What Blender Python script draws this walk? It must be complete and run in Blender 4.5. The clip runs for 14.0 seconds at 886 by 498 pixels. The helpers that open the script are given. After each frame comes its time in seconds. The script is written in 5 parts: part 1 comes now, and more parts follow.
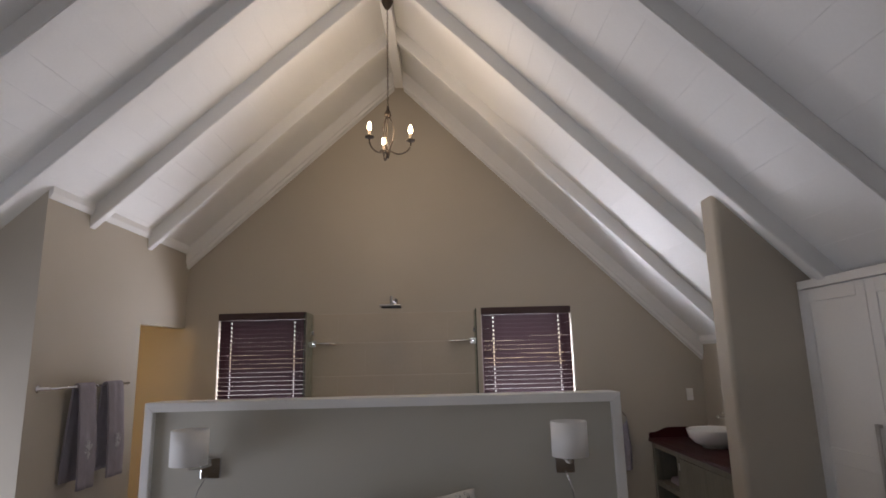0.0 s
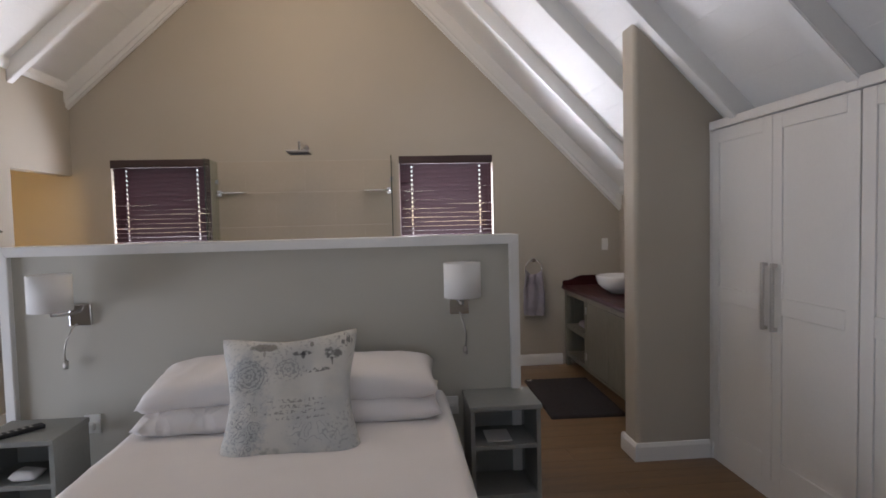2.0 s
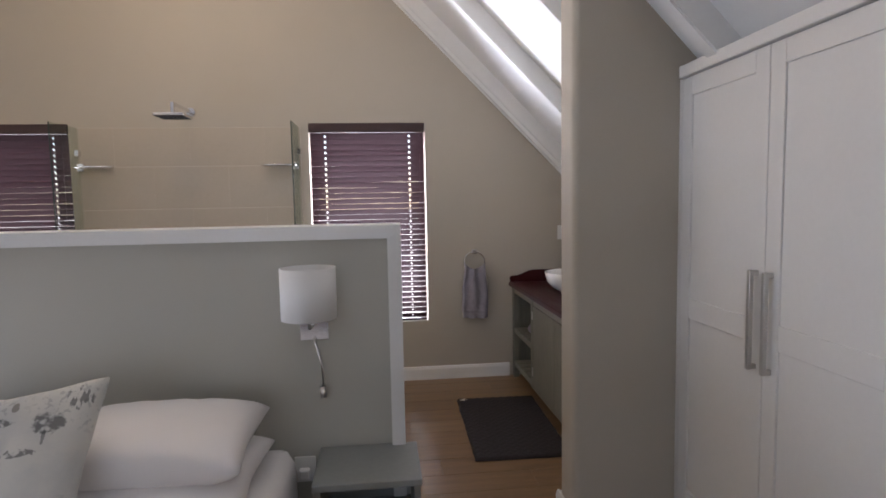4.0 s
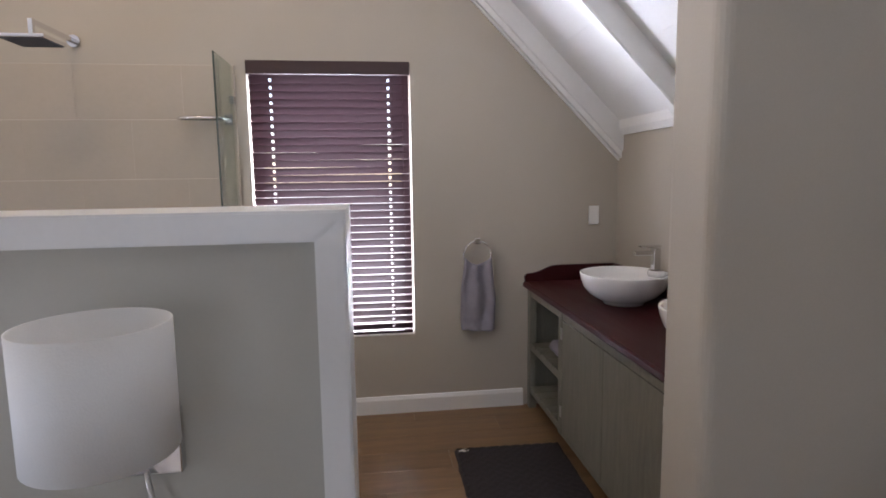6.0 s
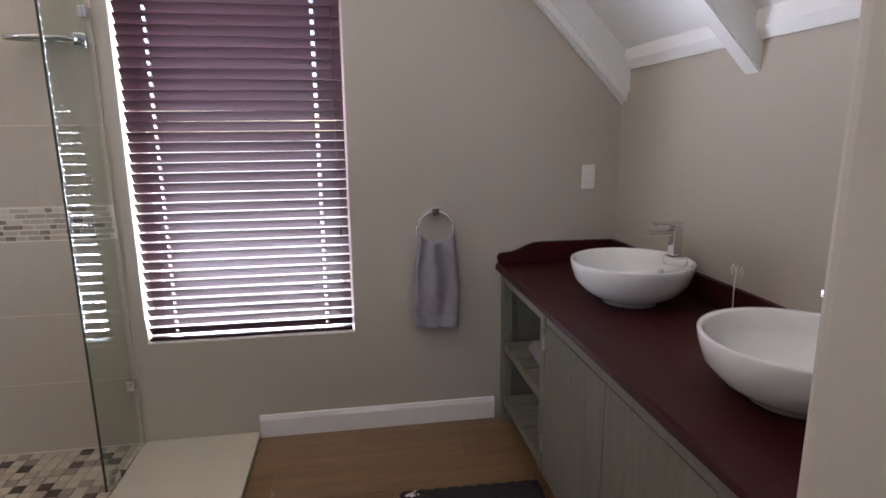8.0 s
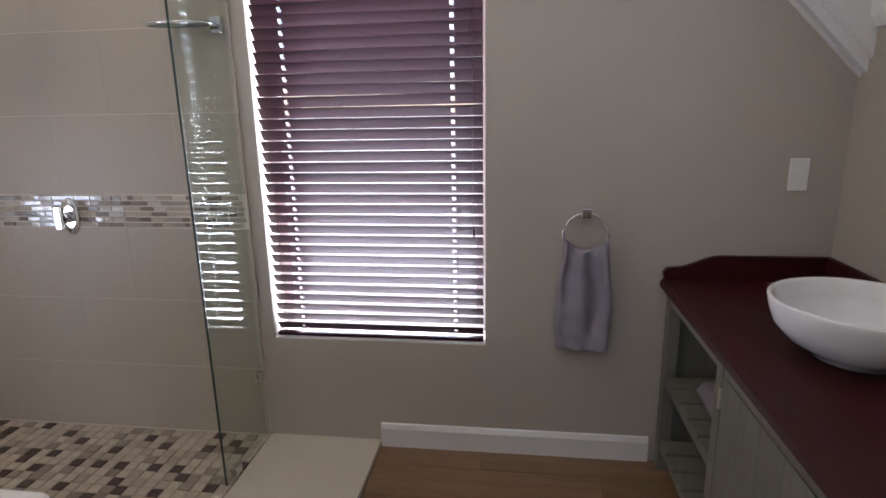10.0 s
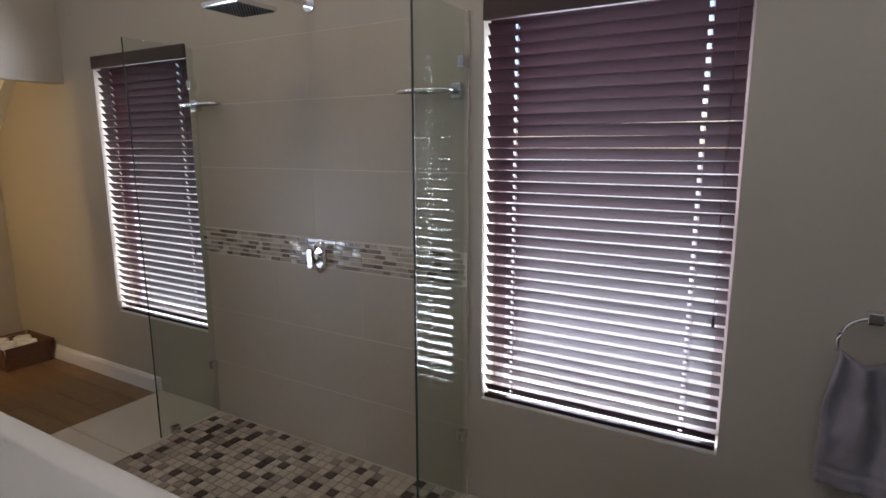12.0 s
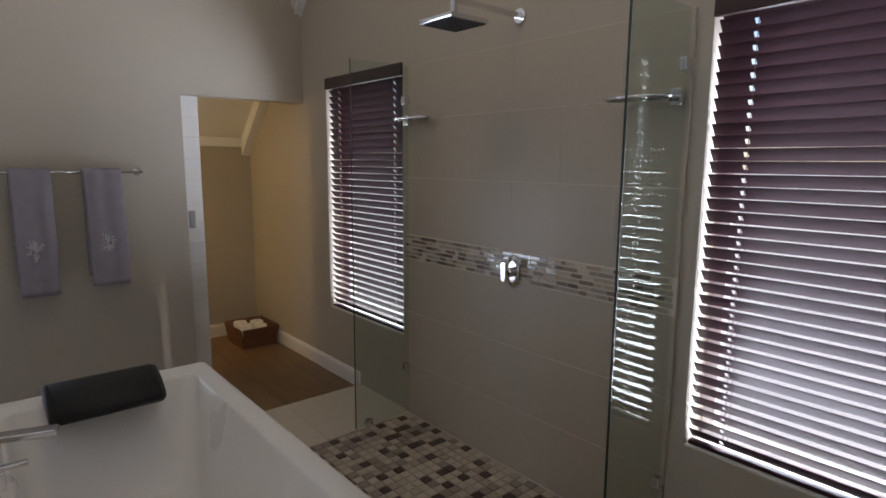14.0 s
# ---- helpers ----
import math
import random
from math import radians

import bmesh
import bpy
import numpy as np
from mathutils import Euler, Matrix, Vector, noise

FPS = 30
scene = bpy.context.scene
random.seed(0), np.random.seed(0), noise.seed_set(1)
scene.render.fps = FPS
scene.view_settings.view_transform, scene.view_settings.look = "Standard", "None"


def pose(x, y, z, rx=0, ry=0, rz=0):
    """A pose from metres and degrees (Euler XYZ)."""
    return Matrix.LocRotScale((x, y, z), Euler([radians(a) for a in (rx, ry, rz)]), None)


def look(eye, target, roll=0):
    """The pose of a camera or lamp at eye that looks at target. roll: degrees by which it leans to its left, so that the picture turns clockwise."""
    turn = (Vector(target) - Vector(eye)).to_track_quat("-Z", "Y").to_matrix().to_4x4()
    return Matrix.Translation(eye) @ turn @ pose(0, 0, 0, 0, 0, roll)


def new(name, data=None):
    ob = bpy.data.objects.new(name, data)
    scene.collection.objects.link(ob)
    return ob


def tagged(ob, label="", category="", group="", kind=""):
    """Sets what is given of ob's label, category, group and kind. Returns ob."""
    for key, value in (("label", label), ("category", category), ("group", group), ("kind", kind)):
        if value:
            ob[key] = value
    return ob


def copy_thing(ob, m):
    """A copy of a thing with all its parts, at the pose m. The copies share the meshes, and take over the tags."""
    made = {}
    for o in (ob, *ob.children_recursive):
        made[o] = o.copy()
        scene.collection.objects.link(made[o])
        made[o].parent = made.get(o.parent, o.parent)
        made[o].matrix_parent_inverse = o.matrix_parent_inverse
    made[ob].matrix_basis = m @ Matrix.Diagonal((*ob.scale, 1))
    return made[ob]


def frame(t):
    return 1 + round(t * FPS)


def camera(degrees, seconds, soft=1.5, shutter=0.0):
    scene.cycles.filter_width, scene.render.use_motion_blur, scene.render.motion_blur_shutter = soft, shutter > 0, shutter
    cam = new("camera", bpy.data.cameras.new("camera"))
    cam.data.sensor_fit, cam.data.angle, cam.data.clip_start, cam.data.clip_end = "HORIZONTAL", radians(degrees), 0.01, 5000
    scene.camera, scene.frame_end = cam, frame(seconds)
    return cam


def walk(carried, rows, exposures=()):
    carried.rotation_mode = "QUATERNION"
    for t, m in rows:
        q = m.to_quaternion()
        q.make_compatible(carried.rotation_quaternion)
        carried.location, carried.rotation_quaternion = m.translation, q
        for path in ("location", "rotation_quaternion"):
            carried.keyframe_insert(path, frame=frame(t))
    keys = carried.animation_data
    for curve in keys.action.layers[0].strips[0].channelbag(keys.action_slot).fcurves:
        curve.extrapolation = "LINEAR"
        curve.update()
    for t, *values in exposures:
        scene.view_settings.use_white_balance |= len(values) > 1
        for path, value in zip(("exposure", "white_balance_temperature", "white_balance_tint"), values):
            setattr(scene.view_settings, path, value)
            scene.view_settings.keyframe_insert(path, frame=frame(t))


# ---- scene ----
cam = camera(75.9, 14.0, soft=1.7)
PATH = [
    (0, (0.703, -0.016, 1.577), (0.709, 1.947, 1.958), -1.4),
    (0.5, (0.714, 0.003, 1.561), (0.743, 1.987, 1.805), -1.5),
    (1, (0.762, 0.043, 1.539), (0.838, 2.038, 1.654), -1.4),
    (1.5, (0.848, 0.122, 1.498), (0.993, 2.116, 1.506), -1.4),
    (2, (1.019, 0.245, 1.455), (1.19, 2.235, 1.355), -1.4),
    (2.5, (1.19, 0.425, 1.471), (1.384, 2.41, 1.332), -1.3),
    (3, (1.36, 0.678, 1.477), (1.588, 2.659, 1.323), -1.2),
    (3.5, (1.542, 0.91, 1.467), (1.756, 2.893, 1.31), -1.1),
    (6, (1.738, 2.388, 1.419), (1.992, 4.356, 1.172), -0.8),
    (6.5, (1.807, 2.657, 1.409), (2.116, 4.615, 1.142), -0.7),
    (7, (1.869, 2.851, 1.398), (2.199, 4.799, 1.087), -0.7),
    (9.5, (2.135, 3.507, 1.4), (2.127, 5.448, 0.921), -1.3),
    (10, (2.116, 3.555, 1.433), (1.857, 5.48, 0.954), -1.1),
    (10.5, (2.094, 3.621, 1.492), (1.603, 5.495, 0.996), -1.1),
    (11, (2.1, 3.669, 1.509), (1.415, 5.487, 1.036), -0.8),
    (11.5, (2.097, 3.695, 1.546), (1.261, 5.46, 1.113), -0.6),
    (12, (2.086, 3.7, 1.544), (1.095, 5.4, 1.186), -0.2),
    (12.5, (2.068, 3.708, 1.551), (0.951, 5.336, 1.237), -0.2),
    (13, (2.042, 3.725, 1.543), (0.795, 5.258, 1.235), 0.0),
    (13.5, (2.021, 3.745, 1.527), (0.627, 5.147, 1.224), 0.2),
    (14, (2.016, 3.762, 1.523), (0.508, 5.041, 1.221), 0.4),
]
LIGHT = [(0.0, 0.6, 6500, 22), (1.0, 0.88, 6440, 21), (1.5, 1.03, 6400, 21), (3.0, 1.34, 6310, 21), (6.5, 1.70, 6080, 22.5), (9.5, 1.56, 5960, 21), (11.0, 1.17, 5920, 20), (12.5, 0.77, 5960, 18), (14.0, 0.53, 6000, 17)]
walk(cam, [(t, look(eye, target, roll)) for t, eye, target, roll in PATH], LIGHT)

# ---- world, sun, openings' light, exposure ----
world = bpy.data.worlds.new("sky_world")
scene.world = world
world.use_nodes = True
wn = world.node_tree.nodes
sky = wn.new("ShaderNodeTexSky")
sky.sky_type = "NISHITA"
sky.sun_disc = False
sky.sun_elevation = radians(44.5)
sky.sun_rotation = radians(23.4)
wn["Background"].inputs["Strength"].default_value = 0.12
world.node_tree.links.new(sky.outputs["Color"], wn["Background"].inputs["Color"])

sun = new("sun", bpy.data.lights.new("sun", "SUN"))
sun.data.energy, sun.data.angle, sun.data.color = 5.0, radians(0.5), (1.0, 0.95, 0.88)
sun.matrix_world = look((0.397 * 5, 0.918 * 5, 4.914), (0, 0, 0))


def area(name, eye, target, sx, sy, watts, color):
    data = bpy.data.lights.new(name, "AREA")
    data.shape, data.size, data.size_y, data.energy, data.color = "RECTANGLE", sx, sy, watts, color
    ob = new(name, data)
    ob.matrix_world = look(eye, target)
    return ob


# the first is fill light, added at an unseen window behind the walk's start
area("fill_unseen_back_window", (0.3, -2.28, 1.2), (0.3, 3.0, 1.2), 2.3, 1.7, 3.8, (0.86, 0.93, 1.0))
area("daylight_side_window", (-3.0, 2.4, 0.6), (3.0, 2.4, 0.6), 1.2, 1.05, 21, (0.78, 0.89, 1.0))
area("daylight_bath_window_left", (-1.11, 5.855, 1.22), (-1.11, 3.0, 1.22), 0.76, 1.42, 33, (0.90, 0.95, 1.0)).data.spread = radians(145)
area("daylight_bath_window_right", (1.54, 5.855, 1.22), (1.54, 3.0, 1.22), 0.78, 1.42, 52, (0.88, 0.94, 1.0)).data.spread = radians(165)



# ---- materials ----
def mat(name, col, rough=0.6, metal=0.0, var=0.08, scale=6.0, grain=90.0, bump=0.05, spec=0.5, stretch=(1, 1, 1), coat=0.0):
    m = bpy.data.materials.new(name)
    m.use_nodes = True
    nt = m.node_tree
    b = nt.nodes["Principled BSDF"]
    b.inputs["Metallic"].default_value = metal
    b.inputs["Specular IOR Level"].default_value = spec
    b.inputs["Coat Weight"].default_value = coat
    tc = nt.nodes.new("ShaderNodeTexCoord")
    mp = nt.nodes.new("ShaderNodeMapping")
    mp.inputs["Scale"].default_value = stretch
    nt.links.new(tc.outputs["Object"], mp.inputs["Vector"])
    big = nt.nodes.new("ShaderNodeTexNoise")
    big.inputs["Scale"].default_value = scale
    big.inputs["Detail"].default_value = 5
    fine = nt.nodes.new("ShaderNodeTexNoise")
    fine.inputs["Scale"].default_value = grain
    fine.inputs["Detail"].default_value = 3
    for n in (big, fine):
        nt.links.new(mp.outputs["Vector"], n.inputs["Vector"])
    mix = nt.nodes.new("ShaderNodeMix")
    mix.data_type = "FLOAT"
    mix.inputs[0].default_value = 0.35
    nt.links.new(big.outputs["Fac"], mix.inputs[2])
    nt.links.new(fine.outputs["Fac"], mix.inputs[3])
    ramp = nt.nodes.new("ShaderNodeValToRGB")
    ramp.color_ramp.elements[0].position, ramp.color_ramp.elements[1].position = 0.3, 0.7
    ramp.color_ramp.elements[0].color = (*[c * (1 - var) for c in col], 1)
    ramp.color_ramp.elements[1].color = (*[min(1, c * (1 + var)) for c in col], 1)
    nt.links.new(mix.outputs[0], ramp.inputs["Fac"])
    nt.links.new(ramp.outputs["Color"], b.inputs["Base Color"])
    rr = nt.nodes.new("ShaderNodeMapRange")
    rr.inputs["To Min"].default_value = max(0.02, rough - 0.08)
    rr.inputs["To Max"].default_value = min(1.0, rough + 0.08)
    nt.links.new(big.outputs["Fac"], rr.inputs["Value"])
    nt.links.new(rr.outputs["Result"], b.inputs["Roughness"])
    if bump:
        bp = nt.nodes.new("ShaderNodeBump")
        bp.inputs["Strength"].default_value = bump
        bp.inputs["Distance"].default_value = 0.004
        nt.links.new(mix.outputs[0], bp.inputs["Height"])
        nt.links.new(bp.outputs["Normal"], b.inputs["Normal"])
    return m


def tint_by_random(m, stops, island=False, steps=True):
    """Replaces the base colour with one picked by chance for each piece."""
    nt = m.node_tree
    b = nt.nodes["Principled BSDF"]
    old = b.inputs["Base Color"].links[0].from_socket
    info = nt.nodes.new("ShaderNodeNewGeometry" if island else "ShaderNodeObjectInfo")
    ramp = nt.nodes.new("ShaderNodeValToRGB")
    ramp.color_ramp.interpolation = "CONSTANT" if steps else "LINEAR"
    els = ramp.color_ramp.elements
    while len(els) < len(stops):
        els.new(0.5)
    for e, (p, c) in zip(els, stops):
        e.position, e.color = p, (*c, 1)
    nt.links.new(info.outputs["Random Per Island" if island else "Random"], ramp.inputs["Fac"])
    mul = nt.nodes.new("ShaderNodeMix")
    mul.data_type, mul.blend_type = "RGBA", "MULTIPLY"
    mul.inputs[0].default_value = 1.0
    nt.links.new(ramp.outputs["Color"], mul.inputs[6])
    nt.links.new(old, mul.inputs[7])
    nt.links.new(mul.outputs[2], b.inputs["Base Color"])
    return m


def glow(name, col, strength):
    m = bpy.data.materials.new(name)
    m.use_nodes = True
    b = m.node_tree.nodes["Principled BSDF"]
    b.inputs["Base Color"].default_value = (*col, 1)
    b.inputs["Emission Color"].default_value = (*col, 1)
    b.inputs["Emission Strength"].default_value = strength
    return m


def glass(name, tint, rough=0.0):
    m = bpy.data.materials.new(name)
    m.use_nodes = True
    b = m.node_tree.nodes["Principled BSDF"]
    b.inputs["Base Color"].default_value = (*tint, 1)
    b.inputs["Roughness"].default_value = rough
    b.inputs["Transmission Weight"].default_value = 1.0
    b.inputs["IOR"].default_value = 1.45
    return m


WALL = mat("warm_greige_wall_paint", (0.447, 0.404, 0.332), 0.75, var=0.035, scale=1.6, grain=160, bump=0.12)
PANEL = mat("grey_green_headboard_paint", (0.47, 0.45, 0.385), 0.6, var=0.03, scale=1.5, grain=140, bump=0.08)
WHITE = mat("white_ceiling_paint", (0.78, 0.78, 0.76), 0.55, var=0.03, scale=3, grain=60, bump=0.06)
TRIM = mat("white_satin_trim", (0.76, 0.75, 0.72), 0.35, var=0.03, scale=4, grain=80, bump=0.03)
CUPBOARD = mat("off_white_cupboard_paint", (0.735, 0.72, 0.69), 0.38, var=0.03, scale=2, grain=70, bump=0.03)
OAK = mat("oak_laminate", (0.95, 0.95, 0.95), 0.36, var=0.42, scale=2.2, grain=14, bump=0.05, stretch=(0.9, 9, 9))
tint_by_random(OAK, [(0.0, (0.215, 0.125, 0.060)), (0.35, (0.262, 0.155, 0.075)), (0.7, (0.238, 0.139, 0.067)), (1.0, (0.285, 0.172, 0.086))], steps=False)
SUBFLOOR = mat("dark_joint", (0.10, 0.065, 0.04), 0.8)
MAHOGANY = mat("dark_mahogany_varnish", (0.040, 0.0062, 0.0066), 0.46, var=0.16, scale=3, grain=20, bump=0.0, spec=0.22, stretch=(7, 1, 7))
SAGE = mat("weathered_sage_wood", (0.180, 0.173, 0.138), 0.62, var=0.2, scale=6, grain=30, bump=0.15, stretch=(8, 8, 1))
GREYWOOD = mat("grey_painted_wood", (0.265, 0.268, 0.245), 0.55, var=0.08, scale=4, grain=50, bump=0.06)
BLIND = mat("plum_brown_slat", (0.037, 0.0138, 0.0185), 0.46, var=0.18, scale=3, grain=40, bump=0.03, spec=0.24, stretch=(1, 8, 8))
VALANCE = mat("dark_walnut_valance", (0.045, 0.022, 0.020), 0.4, var=0.2, scale=3, grain=40, bump=0.03, stretch=(1, 8, 8))
CORD = mat("plum_cord", (0.08, 0.04, 0.045), 0.8)
CHROME = mat("polished_chrome", (0.78, 0.78, 0.80), 0.09, metal=1.0, var=0.02, bump=0.0)
NICKEL = mat("brushed_nickel", (0.52, 0.50, 0.47), 0.3, metal=1.0, var=0.05, bump=0.02)
BRONZE = mat("aged_bronze", (0.055, 0.042, 0.032), 0.48, metal=0.7, var=0.2, scale=30, bump=0.1)
CERAMIC = mat("white_glazed_ceramic", (0.80, 0.80, 0.79), 0.08, var=0.01, bump=0.0, coat=0.4)
ACRYLIC = mat("white_bath_acrylic", (0.84, 0.82, 0.79), 0.3, var=0.015, scale=2, bump=0.0)
TILE = mat("beige_wall_tile", (0.44, 0.385, 0.307), 0.36, var=0.04, scale=2.5, grain=40, bump=0.02)
LEDGE = mat("cream_floor_tile", (0.57, 0.51, 0.415), 0.4, var=0.025, scale=11, grain=70, bump=0.0)
WALL_GROUT = mat("ivory_wall_grout", (0.66, 0.60, 0.51), 0.8, var=0.06, scale=10, bump=0.1)
GROUT = mat("pale_grout", (0.58, 0.53, 0.45), 0.85, var=0.08, scale=10, bump=0.2)
STONES = [(0.0, (0.54, 0.47, 0.37)), (0.36, (0.42, 0.345, 0.265)), (0.56, (0.30, 0.245, 0.195)), (0.76, (0.49, 0.42, 0.33))]
MOSAIC = tint_by_random(mat("mosaic_stone", (0.95, 0.95, 0.95), 0.35, var=0.12, scale=20, grain=150, bump=0.05), STONES)
MOSAIC_REST = tint_by_random(mat("mosaic_stone_rest", (0.95, 0.95, 0.95), 0.35, var=0.12, scale=20, grain=150, bump=0.05), STONES, island=True)
MOSAIC_DARK = mat("dark_brown_mosaic_stone", (0.072, 0.043, 0.033), 0.4, var=0.25, scale=20, grain=150, bump=0.05)
BANDS = [(0.0, (0.50, 0.44, 0.35)), (0.26, (0.26, 0.21, 0.165)), (0.5, (0.40, 0.36, 0.31)), (0.7, (0.17, 0.14, 0.115)), (0.85, (0.62, 0.58, 0.50))]
STICKS = tint_by_random(mat("glass_and_stone_sticks", (0.95, 0.95, 0.95), 0.14, var=0.1, scale=30, grain=200, bump=0.03, coat=0.5), BANDS)
LINEN = mat("white_cotton", (0.78, 0.74, 0.715), 0.9, var=0.03, scale=5, grain=300, bump=0.25)
TOWEL = mat("mauve_grey_terry", (0.28, 0.257, 0.29), 0.97, var=0.12, scale=14, grain=420, bump=0.9)
EMBROIDERY = mat("silver_embroidery", (0.55, 0.54, 0.56), 0.7, var=0.25, scale=60, bump=0.6)
RUG = mat("charcoal_bath_mat_pile", (0.024, 0.019, 0.021), 0.98, var=0.35, scale=60, grain=300, bump=1.0)
BLACK = mat("black_soft_vinyl", (0.012, 0.012, 0.013), 0.7, var=0.15, scale=20, bump=0.1)
WICKER = mat("brown_wicker", (0.17, 0.075, 0.042), 0.75, var=0.3, scale=40, grain=120, bump=0.5)
PAPER = mat("white_paper", (0.80, 0.79, 0.76), 0.9, var=0.03)
PLASTIC = mat("white_plastic", (0.78, 0.77, 0.73), 0.35, var=0.02, bump=0.0)
SHADE = mat("white_fabric_shade", (0.78, 0.77, 0.74), 0.85, var=0.04, scale=10, grain=350, bump=0.25)
NICKED = mat("aluminium_frame", (0.70, 0.70, 0.70), 0.4, var=0.03)
PAVING = mat("sunlit_pale_paving", (0.42, 0.40, 0.37), 0.9, var=0.15, scale=0.6, grain=8)
RUBBER = mat("dark_grey_rubber", (0.05, 0.05, 0.055), 0.5, var=0.1)
CLEAR = glass("clear_window_glass", (1, 1, 1))


def thin_glass(name, tint):
    """Flat plate glass: light goes straight through, with a Fresnel gloss."""
    m = bpy.data.materials.new(name)
    m.use_nodes = True
    t = m.node_tree
    t.nodes.remove(t.nodes["Principled BSDF"])
    clear = t.nodes.new("ShaderNodeBsdfTransparent")
    clear.inputs["Color"].default_value = (*tint, 1)
    gloss = t.nodes.new("ShaderNodeBsdfGlossy")
    gloss.inputs["Roughness"].default_value = 0.02
    gloss.inputs["Color"].default_value = (0.50, 0.54, 0.52, 1)
    lw = t.nodes.new("ShaderNodeLayerWeight")
    lw.inputs["Blend"].default_value = 0.5
    pw = t.nodes.new("ShaderNodeMath")
    pw.operation = "POWER"
    pw.inputs[1].default_value = 5.0
    t.links.new(lw.outputs["Facing"], pw.inputs[0])
    fr = t.nodes.new("ShaderNodeMapRange")
    fr.inputs["To Min"].default_value, fr.inputs["To Max"].default_value = 0.02, 0.75
    t.links.new(pw.outputs[0], fr.inputs["Value"])
    mx = t.nodes.new("ShaderNodeMixShader")
    t.links.new(fr.outputs["Result"], mx.inputs[0])
    t.links.new(clear.outputs["BSDF"], mx.inputs[1])
    t.links.new(gloss.outputs["BSDF"], mx.inputs[2])
    t.links.new(mx.outputs["Shader"], t.nodes["Material Output"].inputs["Surface"])
    return m


SHOWER_GLASS = thin_glass("green_tinted_shower_glass", (0.91, 0.945, 0.925))
SMOKED = thin_glass("smoky_shelf_glass", (0.5, 0.56, 0.52))
GLASS_EDGE = mat("dark_green_glass_edge", (0.045, 0.062, 0.052), 0.25, var=0.05, bump=0.0)
FLAME = glow("warm_candle_bulb", (1.0, 0.78, 0.48), 9)


# ---- mesh helpers ----
def box(bm, x0, x1, y0, y1, z0, z1, bev=0.0):
    r = bmesh.ops.create_cube(bm, size=1)
    vs = r["verts"]
    for v in vs:
        v.co = Vector((x0 + (v.co.x + 0.5) * (x1 - x0), y0 + (v.co.y + 0.5) * (y1 - y0), z0 + (v.co.z + 0.5) * (z1 - z0)))
    if bev:
        es = list({e for v in vs for e in v.link_edges})
        bmesh.ops.bevel(bm, geom=es, offset=bev, segments=2, profile=0.5, affect="EDGES")


def boxed(*dims, bev=0.0):
    bm = bmesh.new()
    box(bm, *dims, bev=bev)
    return bm


def prism(bm, pts, axis, a, b):
    """A polygon in the plane across axis, drawn out from a to b. pts: (x, z) for y, (y, z) for x, (x, y) for z."""
    def at(p, d):
        return {"y": (p[0], d, p[1]), "x": (d, p[0], p[1]), "z": (p[0], p[1], d)}[axis]
    lo = [bm.verts.new(at(p, a)) for p in pts]
    hi = [bm.verts.new(at(p, b)) for p in pts]
    faces = [bm.faces.new(lo), bm.faces.new(list(reversed(hi)))]
    for i in range(len(pts)):
        j = (i + 1) % len(pts)
        faces.append(bm.faces.new((lo[j], lo[i], hi[i], hi[j])))
    bmesh.ops.recalc_face_normals(bm, faces=faces)


def tube(bm, pts, r, n=10, taper=None):
    """A round bar along a line of points."""
    pts = [Vector(p) for p in pts]
    rings = []
    for i, p in enumerate(pts):
        d = (pts[min(i + 1, len(pts) - 1)] - pts[max(i - 1, 0)]).normalized()
        u = d.cross(Vector((0, 0, 1)) if abs(d.z) < 0.9 else Vector((1, 0, 0))).normalized()
        w = d.cross(u)
        rad = r if taper is None else r * taper(i / (len(pts) - 1))
        rings.append([bm.verts.new(p + rad * (math.cos(2 * math.pi * k / n) * u + math.sin(2 * math.pi * k / n) * w)) for k in range(n)])
    for a, b in zip(rings, rings[1:]):
        for k in range(n):
            bm.faces.new((a[k], a[(k + 1) % n], b[(k + 1) % n], b[k])).smooth = True
    bm.faces.new(list(reversed(rings[0])))
    bm.faces.new(rings[-1])


def lathe(bm, c, prof, n=32, sx=1.0, sy=1.0, close=False):
    """A turned shape round the upright through c. prof: (radius, height)."""
    rings = []
    for r, z in prof:
        if r < 1e-5:
            rings.append([bm.verts.new((c[0], c[1], c[2] + z))])
        else:
            rings.append([bm.verts.new((c[0] + sx * r * math.cos(2 * math.pi * k / n), c[1] + sy * r * math.sin(2 * math.pi * k / n), c[2] + z)) for k in range(n)])
    if close:
        rings.append(rings[0])
    for a, b in zip(rings, rings[1:]):
        for k in range(n):
            q = [a[k % len(a)], a[(k + 1) % len(a)], b[(k + 1) % len(b)], b[k % len(b)]]
            q = list(dict.fromkeys(q))
            if len(q) > 2:
                bm.faces.new(q).smooth = True
    bmesh.ops.recalc_face_normals(bm, faces=bm.faces)


def finish(name, bm, material):
    me = bpy.data.meshes.new(name)
    bm.to_mesh(me)
    bm.free()
    me.materials.append(material)
    return me


def base_of(ob):
    while ob.parent:
        ob = ob.parent
    return ob.location


def thing(name, at, label, category, group="", kind=""):
    ob = new(name)
    ob.location = at
    ob.empty_display_size = 0.05
    return tagged(ob, label, category, group, kind)


def part(name, bm, material, parent, label=""):
    """Links a bmesh, given in the room's metres, as one mesh under a thing or a part."""
    off = base_of(parent)
    for v in bm.verts:
        v.co -= off
    ob = new(name, finish(name, bm, material))
    ob.parent = parent
    return tagged(ob, label)


def solid(name, bm, material, label, category, group="", kind=""):
    return tagged(new(name, finish(name, bm, material)), label, category, group, kind)


def structure(name, bm, material, label="", category=""):
    return solid(name, bm, material, label, category, kind="structure")


